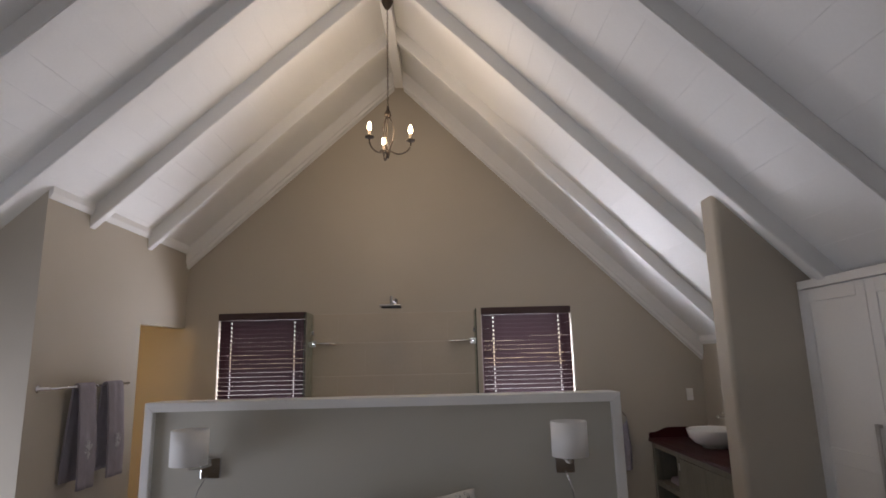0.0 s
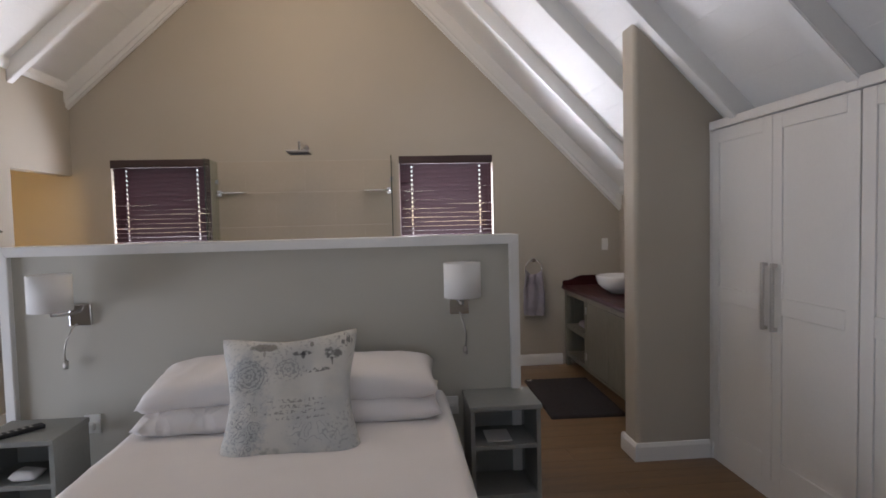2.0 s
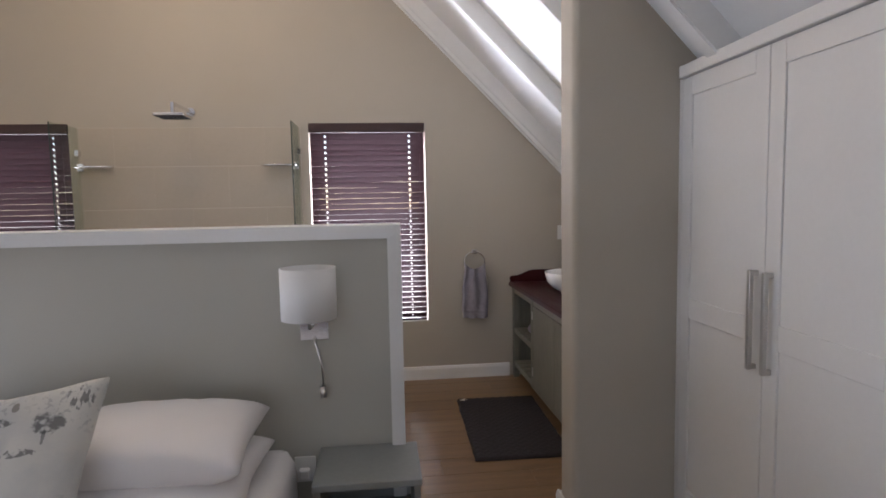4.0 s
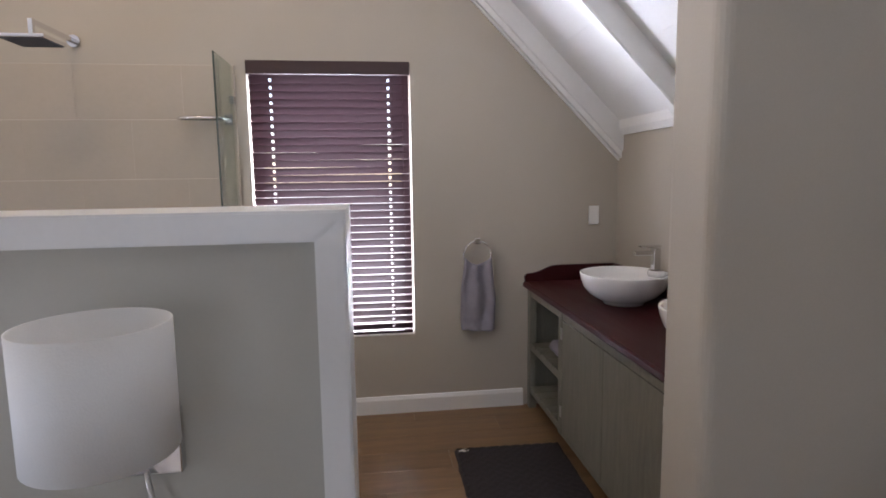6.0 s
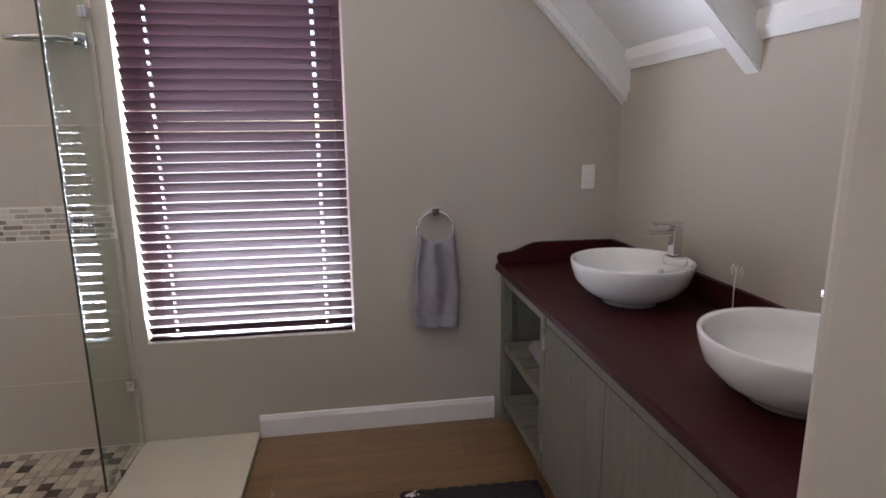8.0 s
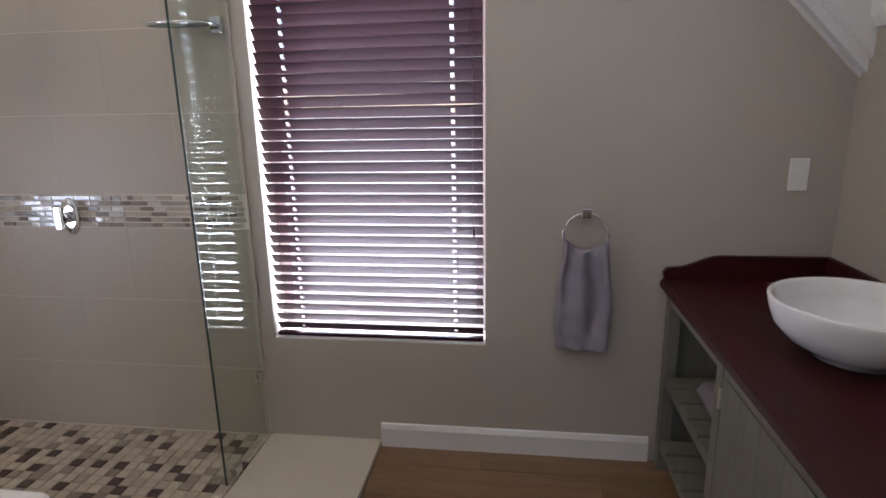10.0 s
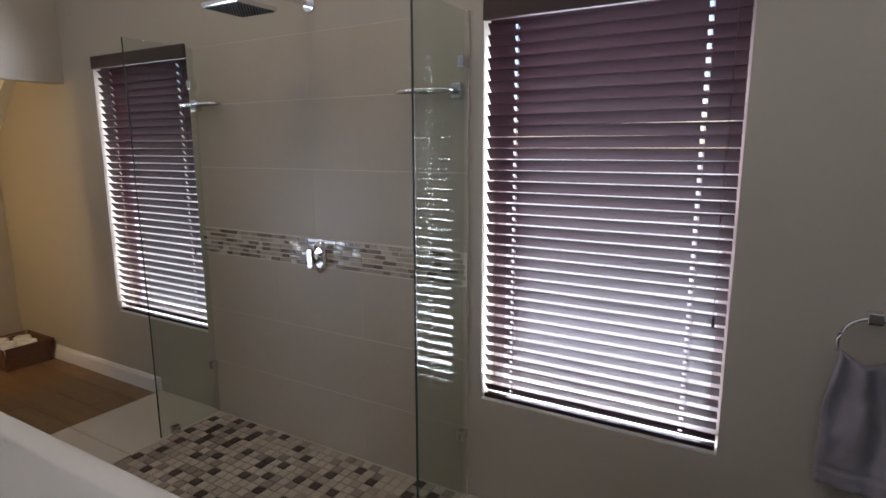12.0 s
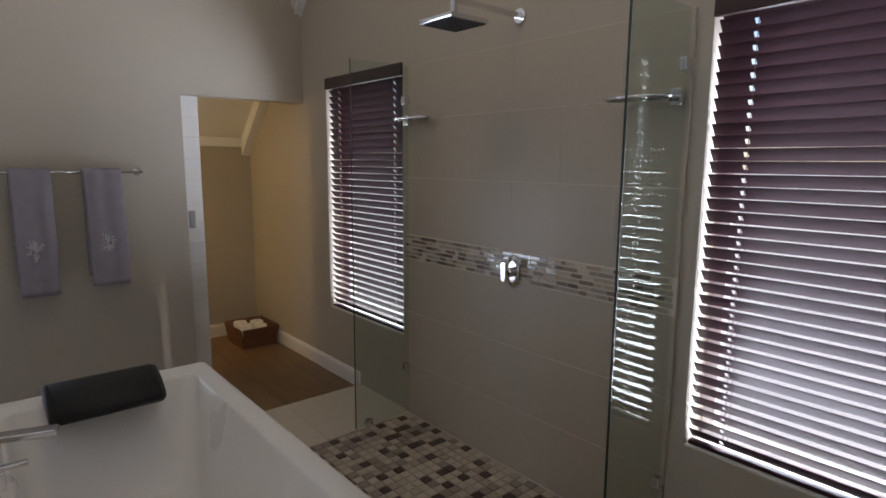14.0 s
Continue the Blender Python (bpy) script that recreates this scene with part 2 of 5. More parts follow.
# ---- the plan ----
G = 5.73            # the gable wall's inner face
XL, XR = -2.93, 3.255   # eave walls
XN = -1.888         # face of the wall with the towel rail
YB = -2.2           # wall behind the start of the walk
RX, RZ, SL, SR = 0.285, 4.56, 0.905, 1.008   # ridge and slopes of the rafters' undersides
LIFT = 0.15         # boards above the rafters' undersides
SILL, HEAD = 0.485, 2.075
WINDOWS = ((-1.552, -0.668), (1.085, 1.992))


def zr(x):
    return RZ - (SL * (RX - x) if x < RX else SR * (x - RX))


def zc(x):
    return zr(x) + LIFT


# gable wall with two window openings
bm = bmesh.new()
xs = sorted({XL - 0.2, XR + 0.2, RX, *[x for w in WINDOWS for x in w]})
for x0, x1 in zip(xs, xs[1:]):
    top0, top1 = zc(x0) + 0.02, zc(x1) + 0.02
    if (x0, x1) in WINDOWS:
        prism(bm, [(x0, -0.2), (x1, -0.2), (x1, SILL), (x0, SILL)], "y", G, G + 0.24)
        prism(bm, [(x0, HEAD), (x1, HEAD), (x1, top1), (x0, top0)], "y", G, G + 0.24)
    else:
        prism(bm, [(x0, -0.2), (x1, -0.2), (x1, top1), (x0, top0)], "y", G, G + 0.24)
bmesh.ops.remove_doubles(bm, verts=bm.verts, dist=0.0005)
structure("wall_gable", bm, WALL, "warm greige plastered gable wall with two windows", "wall")

# eave walls, with a window opening in the one beside the bed
bm = bmesh.new()
box(bm, XR, XR + 0.2, YB, G, -0.2, zc(XR) + 0.05)
structure("wall_right", bm, WALL, "low greige eave wall behind the washstand", "wall")
bm = bmesh.new()
zt = zc(XL) + 0.05
box(bm, XL - 0.2, XL, 3.05, G, -0.2, zt)
box(bm, XL - 0.2, XL, YB, 1.75, -0.2, zt)
box(bm, XL - 0.2, XL, 1.75, 3.05, -0.2, 0.04)
box(bm, XL - 0.2, XL, 1.75, 3.05, 1.15, zt)
structure("wall_left", bm, WALL, "low greige eave wall with a window", "wall")
bm = bmesh.new()
xs = [XL - 0.2, -0.9, RX, 1.5, XR + 0.2]
for x0, x1 in zip(xs, xs[1:]):
    t0, t1 = zc(x0) + 0.02, zc(x1) + 0.02
    if -1 < x0 < 1:
        prism(bm, [(x0, -0.2), (x1, -0.2), (x1, 0.3), (x0, 0.3)], "y", YB - 0.2, YB)
        prism(bm, [(x0, 2.1), (x1, 2.1), (x1, t1), (x0, t0)], "y", YB - 0.2, YB)
    else:
        prism(bm, [(x0, -0.2), (x1, -0.2), (x1, t1), (x0, t0)], "y", YB - 0.2, YB)
structure("wall_back", bm, WALL, "greige gable wall behind the bed's foot", "wall")

# wall with the towel rail and the doorway to the alcove
YN0, YN1, HN = 3.605, 4.882, 1.942
bm = bmesh.new()
zt = zc(XN)
prism(bm, [(YN0, -0.05), (YN1, -0.05), (YN1, zt), (YN0, zt)], "x", XN - 0.11, XN)
prism(bm, [(YN1, HN), (G, HN), (G, zt), (YN1, zt)], "x", XN - 0.11, XN)
structure("wall_alcove", bm, WALL, "greige partition wall with a doorway to an alcove", "wall")
bm = bmesh.new()
prism(bm, [(XL, -0.05), (XN - 0.11, -0.05), (XN - 0.11, zc(XN - 0.11)), (XL, zc(XL))], "y", YN0, YN0 + 0.11)
structure("wall_alcove_end", bm, WALL, "greige end wall of the alcove", "wall")

# pier beside the cupboards
bm = bmesh.new()
PX, PY0, PY1 = 2.42, 3.445, 3.63
prism(bm, [(PX, -0.05), (XR, -0.05), (XR, zc(XR)), (PX, zc(PX))], "y", PY0, PY1)
bmesh.ops.bevel(bm, geom=[e for e in bm.edges if all(abs(v.co.x - PX) < 0.01 for v in e.verts) and abs(e.verts[0].co.z - e.verts[1].co.z) > 1], offset=0.03, segments=5, profile=0.5, affect="EDGES")
structure("wall_pier", bm, WALL, "narrow greige wall between bedroom and washstand", "wall")

# ceilings: boards on both slopes, one mesh a slope
def slope(name, side):
    bm = bmesh.new()
    s = SL if side < 0 else SR
    far = (RX - XL if side < 0 else XR - RX) + 0.2
    w = 0.19
    k = 0.0
    cosine = 1 / math.hypot(1, s)
    while k < far:
        e = min(k + w * cosine, far)
        g = 0.0006
        p = [(RX + side * (k + g), k + g), (RX + side * (e - g), e - g)]
        zz = [RZ + LIFT - s * d for _, d in p]
        prism(bm, [(p[0][0], zz[0]), (p[1][0], zz[1]), (p[1][0], zz[1] + 0.03), (p[0][0], zz[0] + 0.03)], "y", YB, G)
        k = e
    z0, z1 = RZ + LIFT + 0.006, RZ + LIFT + 0.006 - s * far
    prism(bm, [(RX, z0), (RX + side * far, z1), (RX + side * far, z1 + 0.12), (RX, z0 + 0.12)], "y", YB - 0.2, G + 0.24)
    return structure(name, bm, WHITE, "white painted board ceiling on a roof slope", "ceiling")


slope("ceiling_left", -1)
slope("ceiling_right", 1)

# rafters and ridge beam
RW = 0.072
LEFT_Y = [5.73, 4.975, 4.135, 3.35, 2.55, 1.74, 0.93, 0.12, -0.69, -1.5]
RIGHT_Y = [5.73, 4.89, 3.985, 3.225, 2.42, 1.61, 0.8, -0.01, -0.82, -1.63]


def rafter(y, xa, xb, label):
    bm = bmesh.new()
    prism(bm, [(xa, zr(xa)), (xb, zr(xb)), (xb, zc(xb) + 0.006), (xa, zc(xa) + 0.006)], "y", y - RW, y)
    bmesh.ops.bevel(bm, geom=[e for e in bm.edges if abs(e.verts[0].co.x - e.verts[1].co.x) > 0.5], offset=0.005, segments=2, affect="EDGES")
    structure("rafter", bm, WHITE, label, "rafter")


for side, rows in ((-1, LEFT_Y), (1, RIGHT_Y)):
    for y in rows:
        end = XR if side > 0 else (XN if y > YN0 else XL)
        rafter(y, RX + side * 0.03, end, "white painted exposed timber rafter")
# lower lean-to ceiling of the alcove
ZA, ZE = zc(XN - 0.11) - 0.03, 1.70


def za(x):
    return ZE + (ZA - ZE) * (x - XL) / (XN - 0.11 - XL)


bm = bmesh.new()
prism(bm, [(XL, ZE), (XN - 0.11, ZA), (XN - 0.11, ZA + 0.02), (XL, ZE + 0.02)], "y", YN0 + 0.11, G)
structure("ceiling_alcove", bm, WHITE, "white painted sloping ceiling of the alcove", "ceiling")
for y in LEFT_Y[:3]:
    bm = bmesh.new()
    prism(bm, [(XL, ZE - 0.13), (XN - 0.11, ZA - 0.13), (XN - 0.11, ZA + 0.004), (XL, ZE + 0.004)], "y", y - RW, y)
    structure("rafter", bm, WHITE, "white painted rafter in the alcove", "rafter")
structure("trim", boxed(XL, XL + 0.03, YN0 + 0.11, G - RW, ZE - 0.06, ZE + 0.02, bev=0.004), WHITE, "white painted cornice strip in the alcove", "trim")
structure("ridge_beam", boxed(RX - 0.045, RX + 0.045, YB, G, RZ - 0.07, RZ + LIFT - 0.02, bev=0.004), WHITE, "white painted ridge beam", "beam")

# cornices between rafters
for x, sg, lo, rows in ((XR, -1, YB, RIGHT_Y), (XN, 1, YN0, LEFT_Y), (XL, 1, YB, LEFT_Y)):
    for b, a in zip(rows, rows[1:]):
        if b - RW <= lo or (x == XL and a > YN0):
            continue
        z = zc(x)
        bm = bmesh.new()
        prism(bm, [(x, z - 0.055), (x + sg * 0.012, z - 0.055), (x + sg * 0.03, z - 0.02), (x + sg * 0.03, z + 0.03), (x, z)], "y", max(a, lo), b - RW)
        structure("trim", bm, WHITE, "white painted cornice strip under the ceiling", "trim")
# boards under the rafters along the gable, with a thin bead
for xa, xb in ((RX + 0.05, XR), (RX - 0.05, XN)):
    bm = bmesh.new()
    prism(bm, [(xa, zr(xa) - 0.042), (xb, zr(xb) - 0.042), (xb, zr(xb) + 0.004), (xa, zr(xa) + 0.004)], "y", G - 0.05, G)
    prism(bm, [(xa, zr(xa) - 0.056), (xb, zr(xb) - 0.056), (xb, zr(xb) - 0.043), (xa, zr(xa) - 0.043)], "y", G - 0.018, G)
    structure("trim", bm, WHITE, "white rake board with a thin bead along the gable", "trim")


# skirting boards
def skirting(a, b, n):
    """From a to b along the floor, standing out by n."""
    bm = bmesh.new()
    a, b, n = Vector(a), Vector(b), Vector(n)
    prof = [(0, 0), (0.016, 0), (0.016, 0.085), (0.008, 0.105), (0, 0.108)]
    r0 = [bm.verts.new((a.x + n.x * d, a.y + n.y * d, z)) for d, z in prof]
    r1 = [bm.verts.new((b.x + n.x * d, b.y + n.y * d, z)) for d, z in prof]
    bm.faces.new(r0), bm.faces.new(list(reversed(r1)))
    for i in range(5):
        j = (i + 1) % 5
        bm.faces.new((r0[j], r0[i], r1[i], r1[j]))
    bmesh.ops.recalc_face_normals(bm, faces=bm.faces)
    structure("baseboard", bm, TRIM, "white painted skirting board", "skirting")


skirting((1.537, G), (2.66, G), (0, -1))
skirting((XL, G), (-1.164, G), (0, -1))
skirting((XL, YN0 + 0.11), (XL, G - 0.02), (1, 0))
skirting((XN, YN0 + 0.0), (XN, YN1), (1, 0))
skirting((XL, YN0), (XN + 0.016, YN0), (0, -1))
skirting((PX - 0.0, PY0), (2.87, PY0), (0, -1))
skirting((PX, PY0 - 0.016), (PX, PY1 + 0.016), (-1, 0))
skirting((PX, PY1), (2.67, PY1), (0, 1))
skirting((XL, YB), (XL, YN0 - 0.02), (1, 0))

# floor bed and outside ground
structure("floor", boxed(XL - 0.2, XR + 0.2, YB - 0.2, G + 0.24, -0.2, -0.006), SUBFLOOR, "oak laminate plank floor", "floor")
structure("ground", boxed(-400, 400, -400, 400, -3.1, -3.0), PAVING, "pale sunlit ground outside", "ground")


# windows in the gable and blinds
def window(name, x0, x1):
    w = thing(name, ((x0 + x1) / 2, G + 0.15, SILL), "white aluminium window behind a blind", "window", kind="structure")
    bm = bmesh.new()
    y0, y1, f = G + 0.14, G + 0.19, 0.045
    box(bm, x0, x0 + f, y0, y1, SILL, HEAD)
    box(bm, x1 - f, x1, y0, y1, SILL, HEAD)
    box(bm, x0 + f, x1 - f, y0, y1, SILL, SILL + f)
    box(bm, x0 + f, x1 - f, y0, y1, HEAD - f, HEAD)
    part("window_frame", bm, NICKED, w)
    p = part("pane", boxed(x0 + f, x1 - f, y0 + 0.02, y0 + 0.026, SILL + f, HEAD - f), CLEAR, w)
    p.visible_shadow = False
    part("window_sill", boxed(x0 + 0.001, x1 - 0.001, G + 0.004, G + 0.14, SILL - 0.0, SILL + 0.008, bev=0.002), TRIM, w)
    return w


def venetian_blind(x0, x1, label):
    x0, x1 = x0 + 0.008, x1 - 0.010
    yc = G + 0.034
    b = thing("venetian_blind", ((x0 + x1) / 2, yc, SILL + 0.01), label, "blind", group="bathroom blinds")
    part("valance", boxed(x0 - 0.008, x1 + 0.006, G - 0.012, G + 0.012, HEAD - 0.07, HEAD + 0.004, bev=0.004), VALANCE, b, "dark walnut valance")
    part("head_rail", boxed(x0, x1, G + 0.014, G + 0.06, HEAD - 0.05, HEAD - 0.004), VALANCE, b)
    part("bottom_rail", boxed(x0, x1, yc - 0.018, yc + 0.018, SILL + 0.0085, SILL + 0.024, bev=0.003), BLIND, b)
    holes = (x0 + 0.115, x1 - 0.115)
    pitch, n = 0.0425, 36
    tilt = radians(51.6)
    bm = bmesh.new()
    hw, th, hh, hd = 0.0252, 0.0014, 0.0072, 0.0104
    cuts = [x0, holes[0] - hh, holes[0] + hh, holes[1] - hh, holes[1] + hh, x1]
    xm = (x0 + x1) / 2
    for i in range(5):
        a, c = cuts[i] - xm, cuts[i + 1] - xm
        if i % 2:
            box(bm, a, c, -hw, -hd, -th, th)
            box(bm, a, c, hd, hw, -th, th)
        else:
            box(bm, a, c, -hw, hw, -th, th)
    me = finish("slat", bm, BLIND)
    for i in range(n):
        o = new("slat", me)
        o.parent = b
        z = SILL + 0.05 + i * pitch
        o.matrix_basis = Matrix.Translation((0, 0, z - SILL - 0.01)) @ Matrix.Rotation(-tilt + radians(random.uniform(-0.8, 0.8)), 4, "X") @ Matrix.Rotation(radians(random.uniform(-0.25, 0.25)), 4, "Y")
    for h in holes:
        bm = bmesh.new()
        tube(bm, [(h + 0.004, yc, SILL + 0.035), (h + 0.004, yc, HEAD - 0.05)], 0.001, 6)
        part("lift_cord", bm, CORD, b)
        for dy in (-0.021, 0.021):
            bm = bmesh.new()
            tube(bm, [(h + 0.0115, yc + dy, SILL + 0.035), (h + 0.0115, yc + dy, HEAD - 0.05)], 0.0009, 5)
            part("ladder_cord", bm, CORD, b)
    bm = bmesh.new()
    hx = x1 - 0.035
    tube(bm, [(hx, G - 0.006, HEAD - 0.06), (hx - 0.004, G - 0.006, 1.35), (hx, G - 0.006, 0.98)], 0.0013, 6)
    part("pull_cord", bm, CORD, b)
    bm = bmesh.new()
    lathe(bm, (hx, G - 0.006, 0.945), [(0, 0.035), (0.004, 0.03), (0.006, 0.008), (0.004, 0), (0, 0)], 10)
    part("cord_tassel", bm, BLIND, b)


for i, (x0, x1) in enumerate(WINDOWS):
    window("window_%d" % (i + 1), x0, x1)
    venetian_blind(x0, x1, "plum-brown wooden venetian blind, slats half open")
# bedroom windows, both out of view; window_3 is added to go with its fill lamp
for name, dims, pane in (("window_3", None, (-0.9, 1.5, YB - 0.12, YB - 0.114, 0.3, 2.1)), ("window_4", None, (XL - 0.12, XL - 0.114, 1.75, 3.05, 0.04, 1.15))):
    w = thing(name, (pane[0], pane[2], pane[4]), "white framed bedroom window, out of view", "window", kind="structure")
    bm = bmesh.new()
    x0, x1, y0, y1, z0, z1 = pane
    f = 0.05
    if x1 - x0 > 1:
        for a, b in ((x0, x0 + f), (0.275, 0.325), (x1 - f, x1)):
            box(bm, a, b, y0 - 0.02, y1 + 0.02, z0, z1)
        for a, b in ((x0 + f, 0.275), (0.325, x1 - f)):
            box(bm, a, b, y0 - 0.02, y1 + 0.02, z0, z0 + f)
            box(bm, a, b, y0 - 0.02, y1 + 0.02, z1 - f, z1)
    else:
        for a, b in ((y0, y0 + f), (2.375, 2.425), (y1 - f, y1)):
            box(bm, x0 - 0.02, x1 + 0.02, a, b, z0, z1)
        for a, b in ((y0 + f, 2.375), (2.425, y1 - f)):
            box(bm, x0 - 0.02, x1 + 0.02, a, b, z0, z0 + f)
            box(bm, x0 - 0.02, x1 + 0.02, a, b, z1 - f, z1)
    part("window_frame", bm, NICKED, w)
    p = part("pane", boxed(*pane), CLEAR, w)
    p.visible_shadow = False

# half-height wall behind the bed, with its raised border
HX0, HX1, HY0, HY1, HZ = -1.0, 1.70, 3.312, 3.53, 1.371
BW = 0.051
h = thing("wall_headboard", ((HX0 + HX1) / 2, HY0, 0), "half-height grey-green headboard wall with a white border", "wall", kind="structure")
part("panel", boxed(HX0 + BW, HX1 - BW, HY0 + 0.035, HY1 - 0.06, -0.02, HZ - BW), PANEL, h, "grey-green painted panel")
bm = bmesh.new()
out = [(HX0, -0.02), (HX0, HZ), (HX1, HZ), (HX1, -0.02)]
inn = [(HX0 + BW, -0.02), (HX0 + BW, HZ - BW), (HX1 - BW, HZ - BW), (HX1 - BW, -0.02)]
for i in range(3):
    prism(bm, [out[i], out[i + 1], inn[i + 1], inn[i]], "y", HY0, HY1 - 0.06)
bmesh.ops.bevel(bm, geom=[e for e in bm.edges if abs(e.verts[0].co.y - HY0) < 1e-4 and abs(e.verts[1].co.y - HY0) < 1e-4], offset=0.004, segments=2, affect="EDGES")
part("border", bm, TRIM, h, "white painted border")
part("back_face", boxed(HX0, HX1, HY1 - 0.06, HY1, -0.02, HZ, bev=0.003), TRIM, h)


# ---- bedroom ----
def cloth_box(x0, x1, y0, y1, z0, z1, r, amp, seed, n=28):
    """A soft rounded block with gentle unevenness."""
    bm = bmesh.new()
    bmesh.ops.create_grid(bm, x_segments=n, y_segments=n, size=1)
    cx, cy, hx, hy = (x0 + x1) / 2, (y0 + y1) / 2, (x1 - x0) / 2, (y1 - y0) / 2
    for v in bm.verts:
        u, w = v.co.x, v.co.y
        v.co.x, v.co.y, v.co.z = cx + hx * u, cy + hy * w, z1
        for d in (hx * (1 - abs(u)), hy * (1 - abs(w))):
            if d < r:
                v.co.z -= r - math.sqrt(max(0, r * r - (r - d) ** 2))
        v.co.z += amp * noise.noise(Vector((v.co.x * 3 + seed, v.co.y * 3, 0))) + amp * 0.4 * noise.noise(Vector((v.co.x * 11, v.co.y * 9 + seed, 1)))
    edge = [e for e in bm.edges if e.is_boundary]
    for z in (z1 - r - (z1 - z0 - r) * 0.5, z0):
        ex = bmesh.ops.extrude_edge_only(bm, edges=edge)["geom"]
        edge = [e for e in ex if isinstance(e, bmesh.types.BMEdge)]
        for v in [v for v in ex if isinstance(v, bmesh.types.BMVert)]:
            v.co.z = z + amp * 0.5 * noise.noise(Vector((v.co.x * 6, v.co.y * 6, seed)))
            v.co.x += 0.012 * noise.noise(Vector((v.co.x * 5, v.co.y * 5, z + seed)))
            v.co.y += 0.006 * noise.noise(Vector((v.co.y * 5, v.co.x * 5, z + seed)))
    bmesh.ops.contextual_create(bm, geom=edge)
    for f in bm.faces:
        f.smooth = True
    bmesh.ops.recalc_face_normals(bm, faces=bm.faces)
    return bm


BX0, BX1, BY0, BY1, BZ = -0.18, 1.27, 1.32, 3.3, 0.545
bed = thing("bed", ((BX0 + BX1) / 2, (BY0 + BY1) / 2, 0), "double bed with white mattress on a dark base", "bed")
part("bed_base", boxed(BX0 + 0.02, BX1 - 0.02, BY0 + 0.02, BY1, 0.1, 0.3, bev=0.01), GREYWOOD, bed)
for x in (BX0 + 0.1, BX1 - 0.1):
    for y in (BY0 + 0.12, BY1 - 0.12):
        part("leg", boxed(x - 0.03, x + 0.03, y - 0.03, y + 0.03, 0, 0.1), BLACK, bed)
part("mattress", boxed(BX0 + 0.005, BX1 - 0.005, BY0 + 0.005, BY1, 0.3, BZ - 0.02, bev=0.04), LINEN, bed)
solid("bed_sheet", cloth_box(BX0 - 0.012, BX1 + 0.012, BY0 - 0.012, BY1 + 0.002, 0.24, BZ, 0.05, 0.006, 3.1, n=60), LINEN, "smooth white cotton sheet spread over the bed", "bedding")


def cushion_mesh(w, d, t, seed, pinch=0.12, n=26, wrinkle=0.006):
    """A stuffed pillow lying flat round the origin, w by d, t thick."""
    bm = bmesh.new()
    grid = {}
    for s in (1, -1):
        for i in range(n + 1):
            for j in range(n + 1):
                u, v = 2 * i / n - 1, 2 * j / n - 1
                rim = i in (0, n) or j in (0, n)
                if s < 0 and rim:
                    grid[s, i, j] = grid[1, i, j]
                    continue
                puff = ((1 - u ** 4) * (1 - v ** 4)) ** 0.5
                px = w / 2 * u * (1 - pinch * (1 - v * v) ** 2 * 0.5 * abs(u) ** 3)
                py = d / 2 * v * (1 - pinch * (1 - u * u) ** 2 * 0.5 * abs(v) ** 3)
                z = s * t / 2 * puff
                z += wrinkle * (noise.noise(Vector((px * 9, py * 9, seed + s))) + 0.5 * noise.noise(Vector((px * 22, py * 17, seed)))) * puff ** 0.5
                grid[s, i, j] = bm.verts.new((px, py, z))
        for i in range(n):
            for j in range(n):
                q = [grid[s, i, j], grid[s, i + 1, j], grid[s, i + 1, j + 1], grid[s, i, j + 1]]
                f = bm.faces.new(q if s > 0 else list(reversed(q)))
                f.smooth = True
    return bm


def pillow(name, m, w, d, t, seed, material, label, **kw):
    bm = cushion_mesh(w, d, t, seed, **kw)
    ob = solid(name, bm, material, label, name.replace("_", " "))
    ob.matrix_world = m
    return ob


QUILT = LINEN.copy()
QUILT.name = "quilted_white_cotton"
qn = QUILT.node_tree
wave = [qn.nodes.new("ShaderNodeTexWave") for _ in range(2)]
qtc = qn.nodes.new("ShaderNodeTexCoord")
for k, wv in enumerate(wave):
    mp = qn.nodes.new("ShaderNodeMapping")
    mp.inputs["Rotation"].default_value = (0, 0, radians(45 + 90 * k))
    qn.links.new(qtc.outputs["Object"], mp.inputs["Vector"])
    qn.links.new(mp.outputs["Vector"], wv.inputs["Vector"])
    wv.inputs["Scale"].default_value = 2.3
    wv.wave_profile = "SIN"
mn = qn.nodes.new("ShaderNodeMath")
mn.operation = "MINIMUM"
qn.links.new(wave[0].outputs["Fac"], mn.inputs[0])
qn.links.new(wave[1].outputs["Fac"], mn.inputs[1])
mr = qn.nodes.new("ShaderNodeMapRange")
mr.inputs["From Max"].default_value = 0.25
qn.links.new(mn.outputs[0], mr.inputs["Value"])
qb = qn.nodes.new("ShaderNodeBump")
qb.inputs["Strength"].default_value, qb.inputs["Distance"].default_value = 0.9, 0.010
qn.links.new(mr.outputs["Result"], qb.inputs["Height"])
qn.links.new(qb.outputs["Normal"], qn.nodes["Principled BSDF"].inputs["Normal"])

pillow("pillow", pose(0.16, 2.97, 0.598, 3, 0, 2), 0.60, 0.46, 0.13, 1.0, QUILT, "white quilted pillow lying flat on the bed")
pillow("pillow", pose(0.905, 3.0, 0.597, 3, 0, -2), 0.63, 0.44, 0.135, 2.0, LINEN, "plain white pillow lying flat on the bed")
pillow("pillow", pose(0.165, 3.02, 0.715, 7, -5, 3), 0.62, 0.45, 0.17, 4.0, LINEN, "white pillow stacked on a quilted one", wrinkle=0.013)
pillow("pillow", pose(0.905, 3.02, 0.708, 5, 1, -1), 0.60, 0.44, 0.16, 5.0, LINEN, "plump white pillow stacked on another")

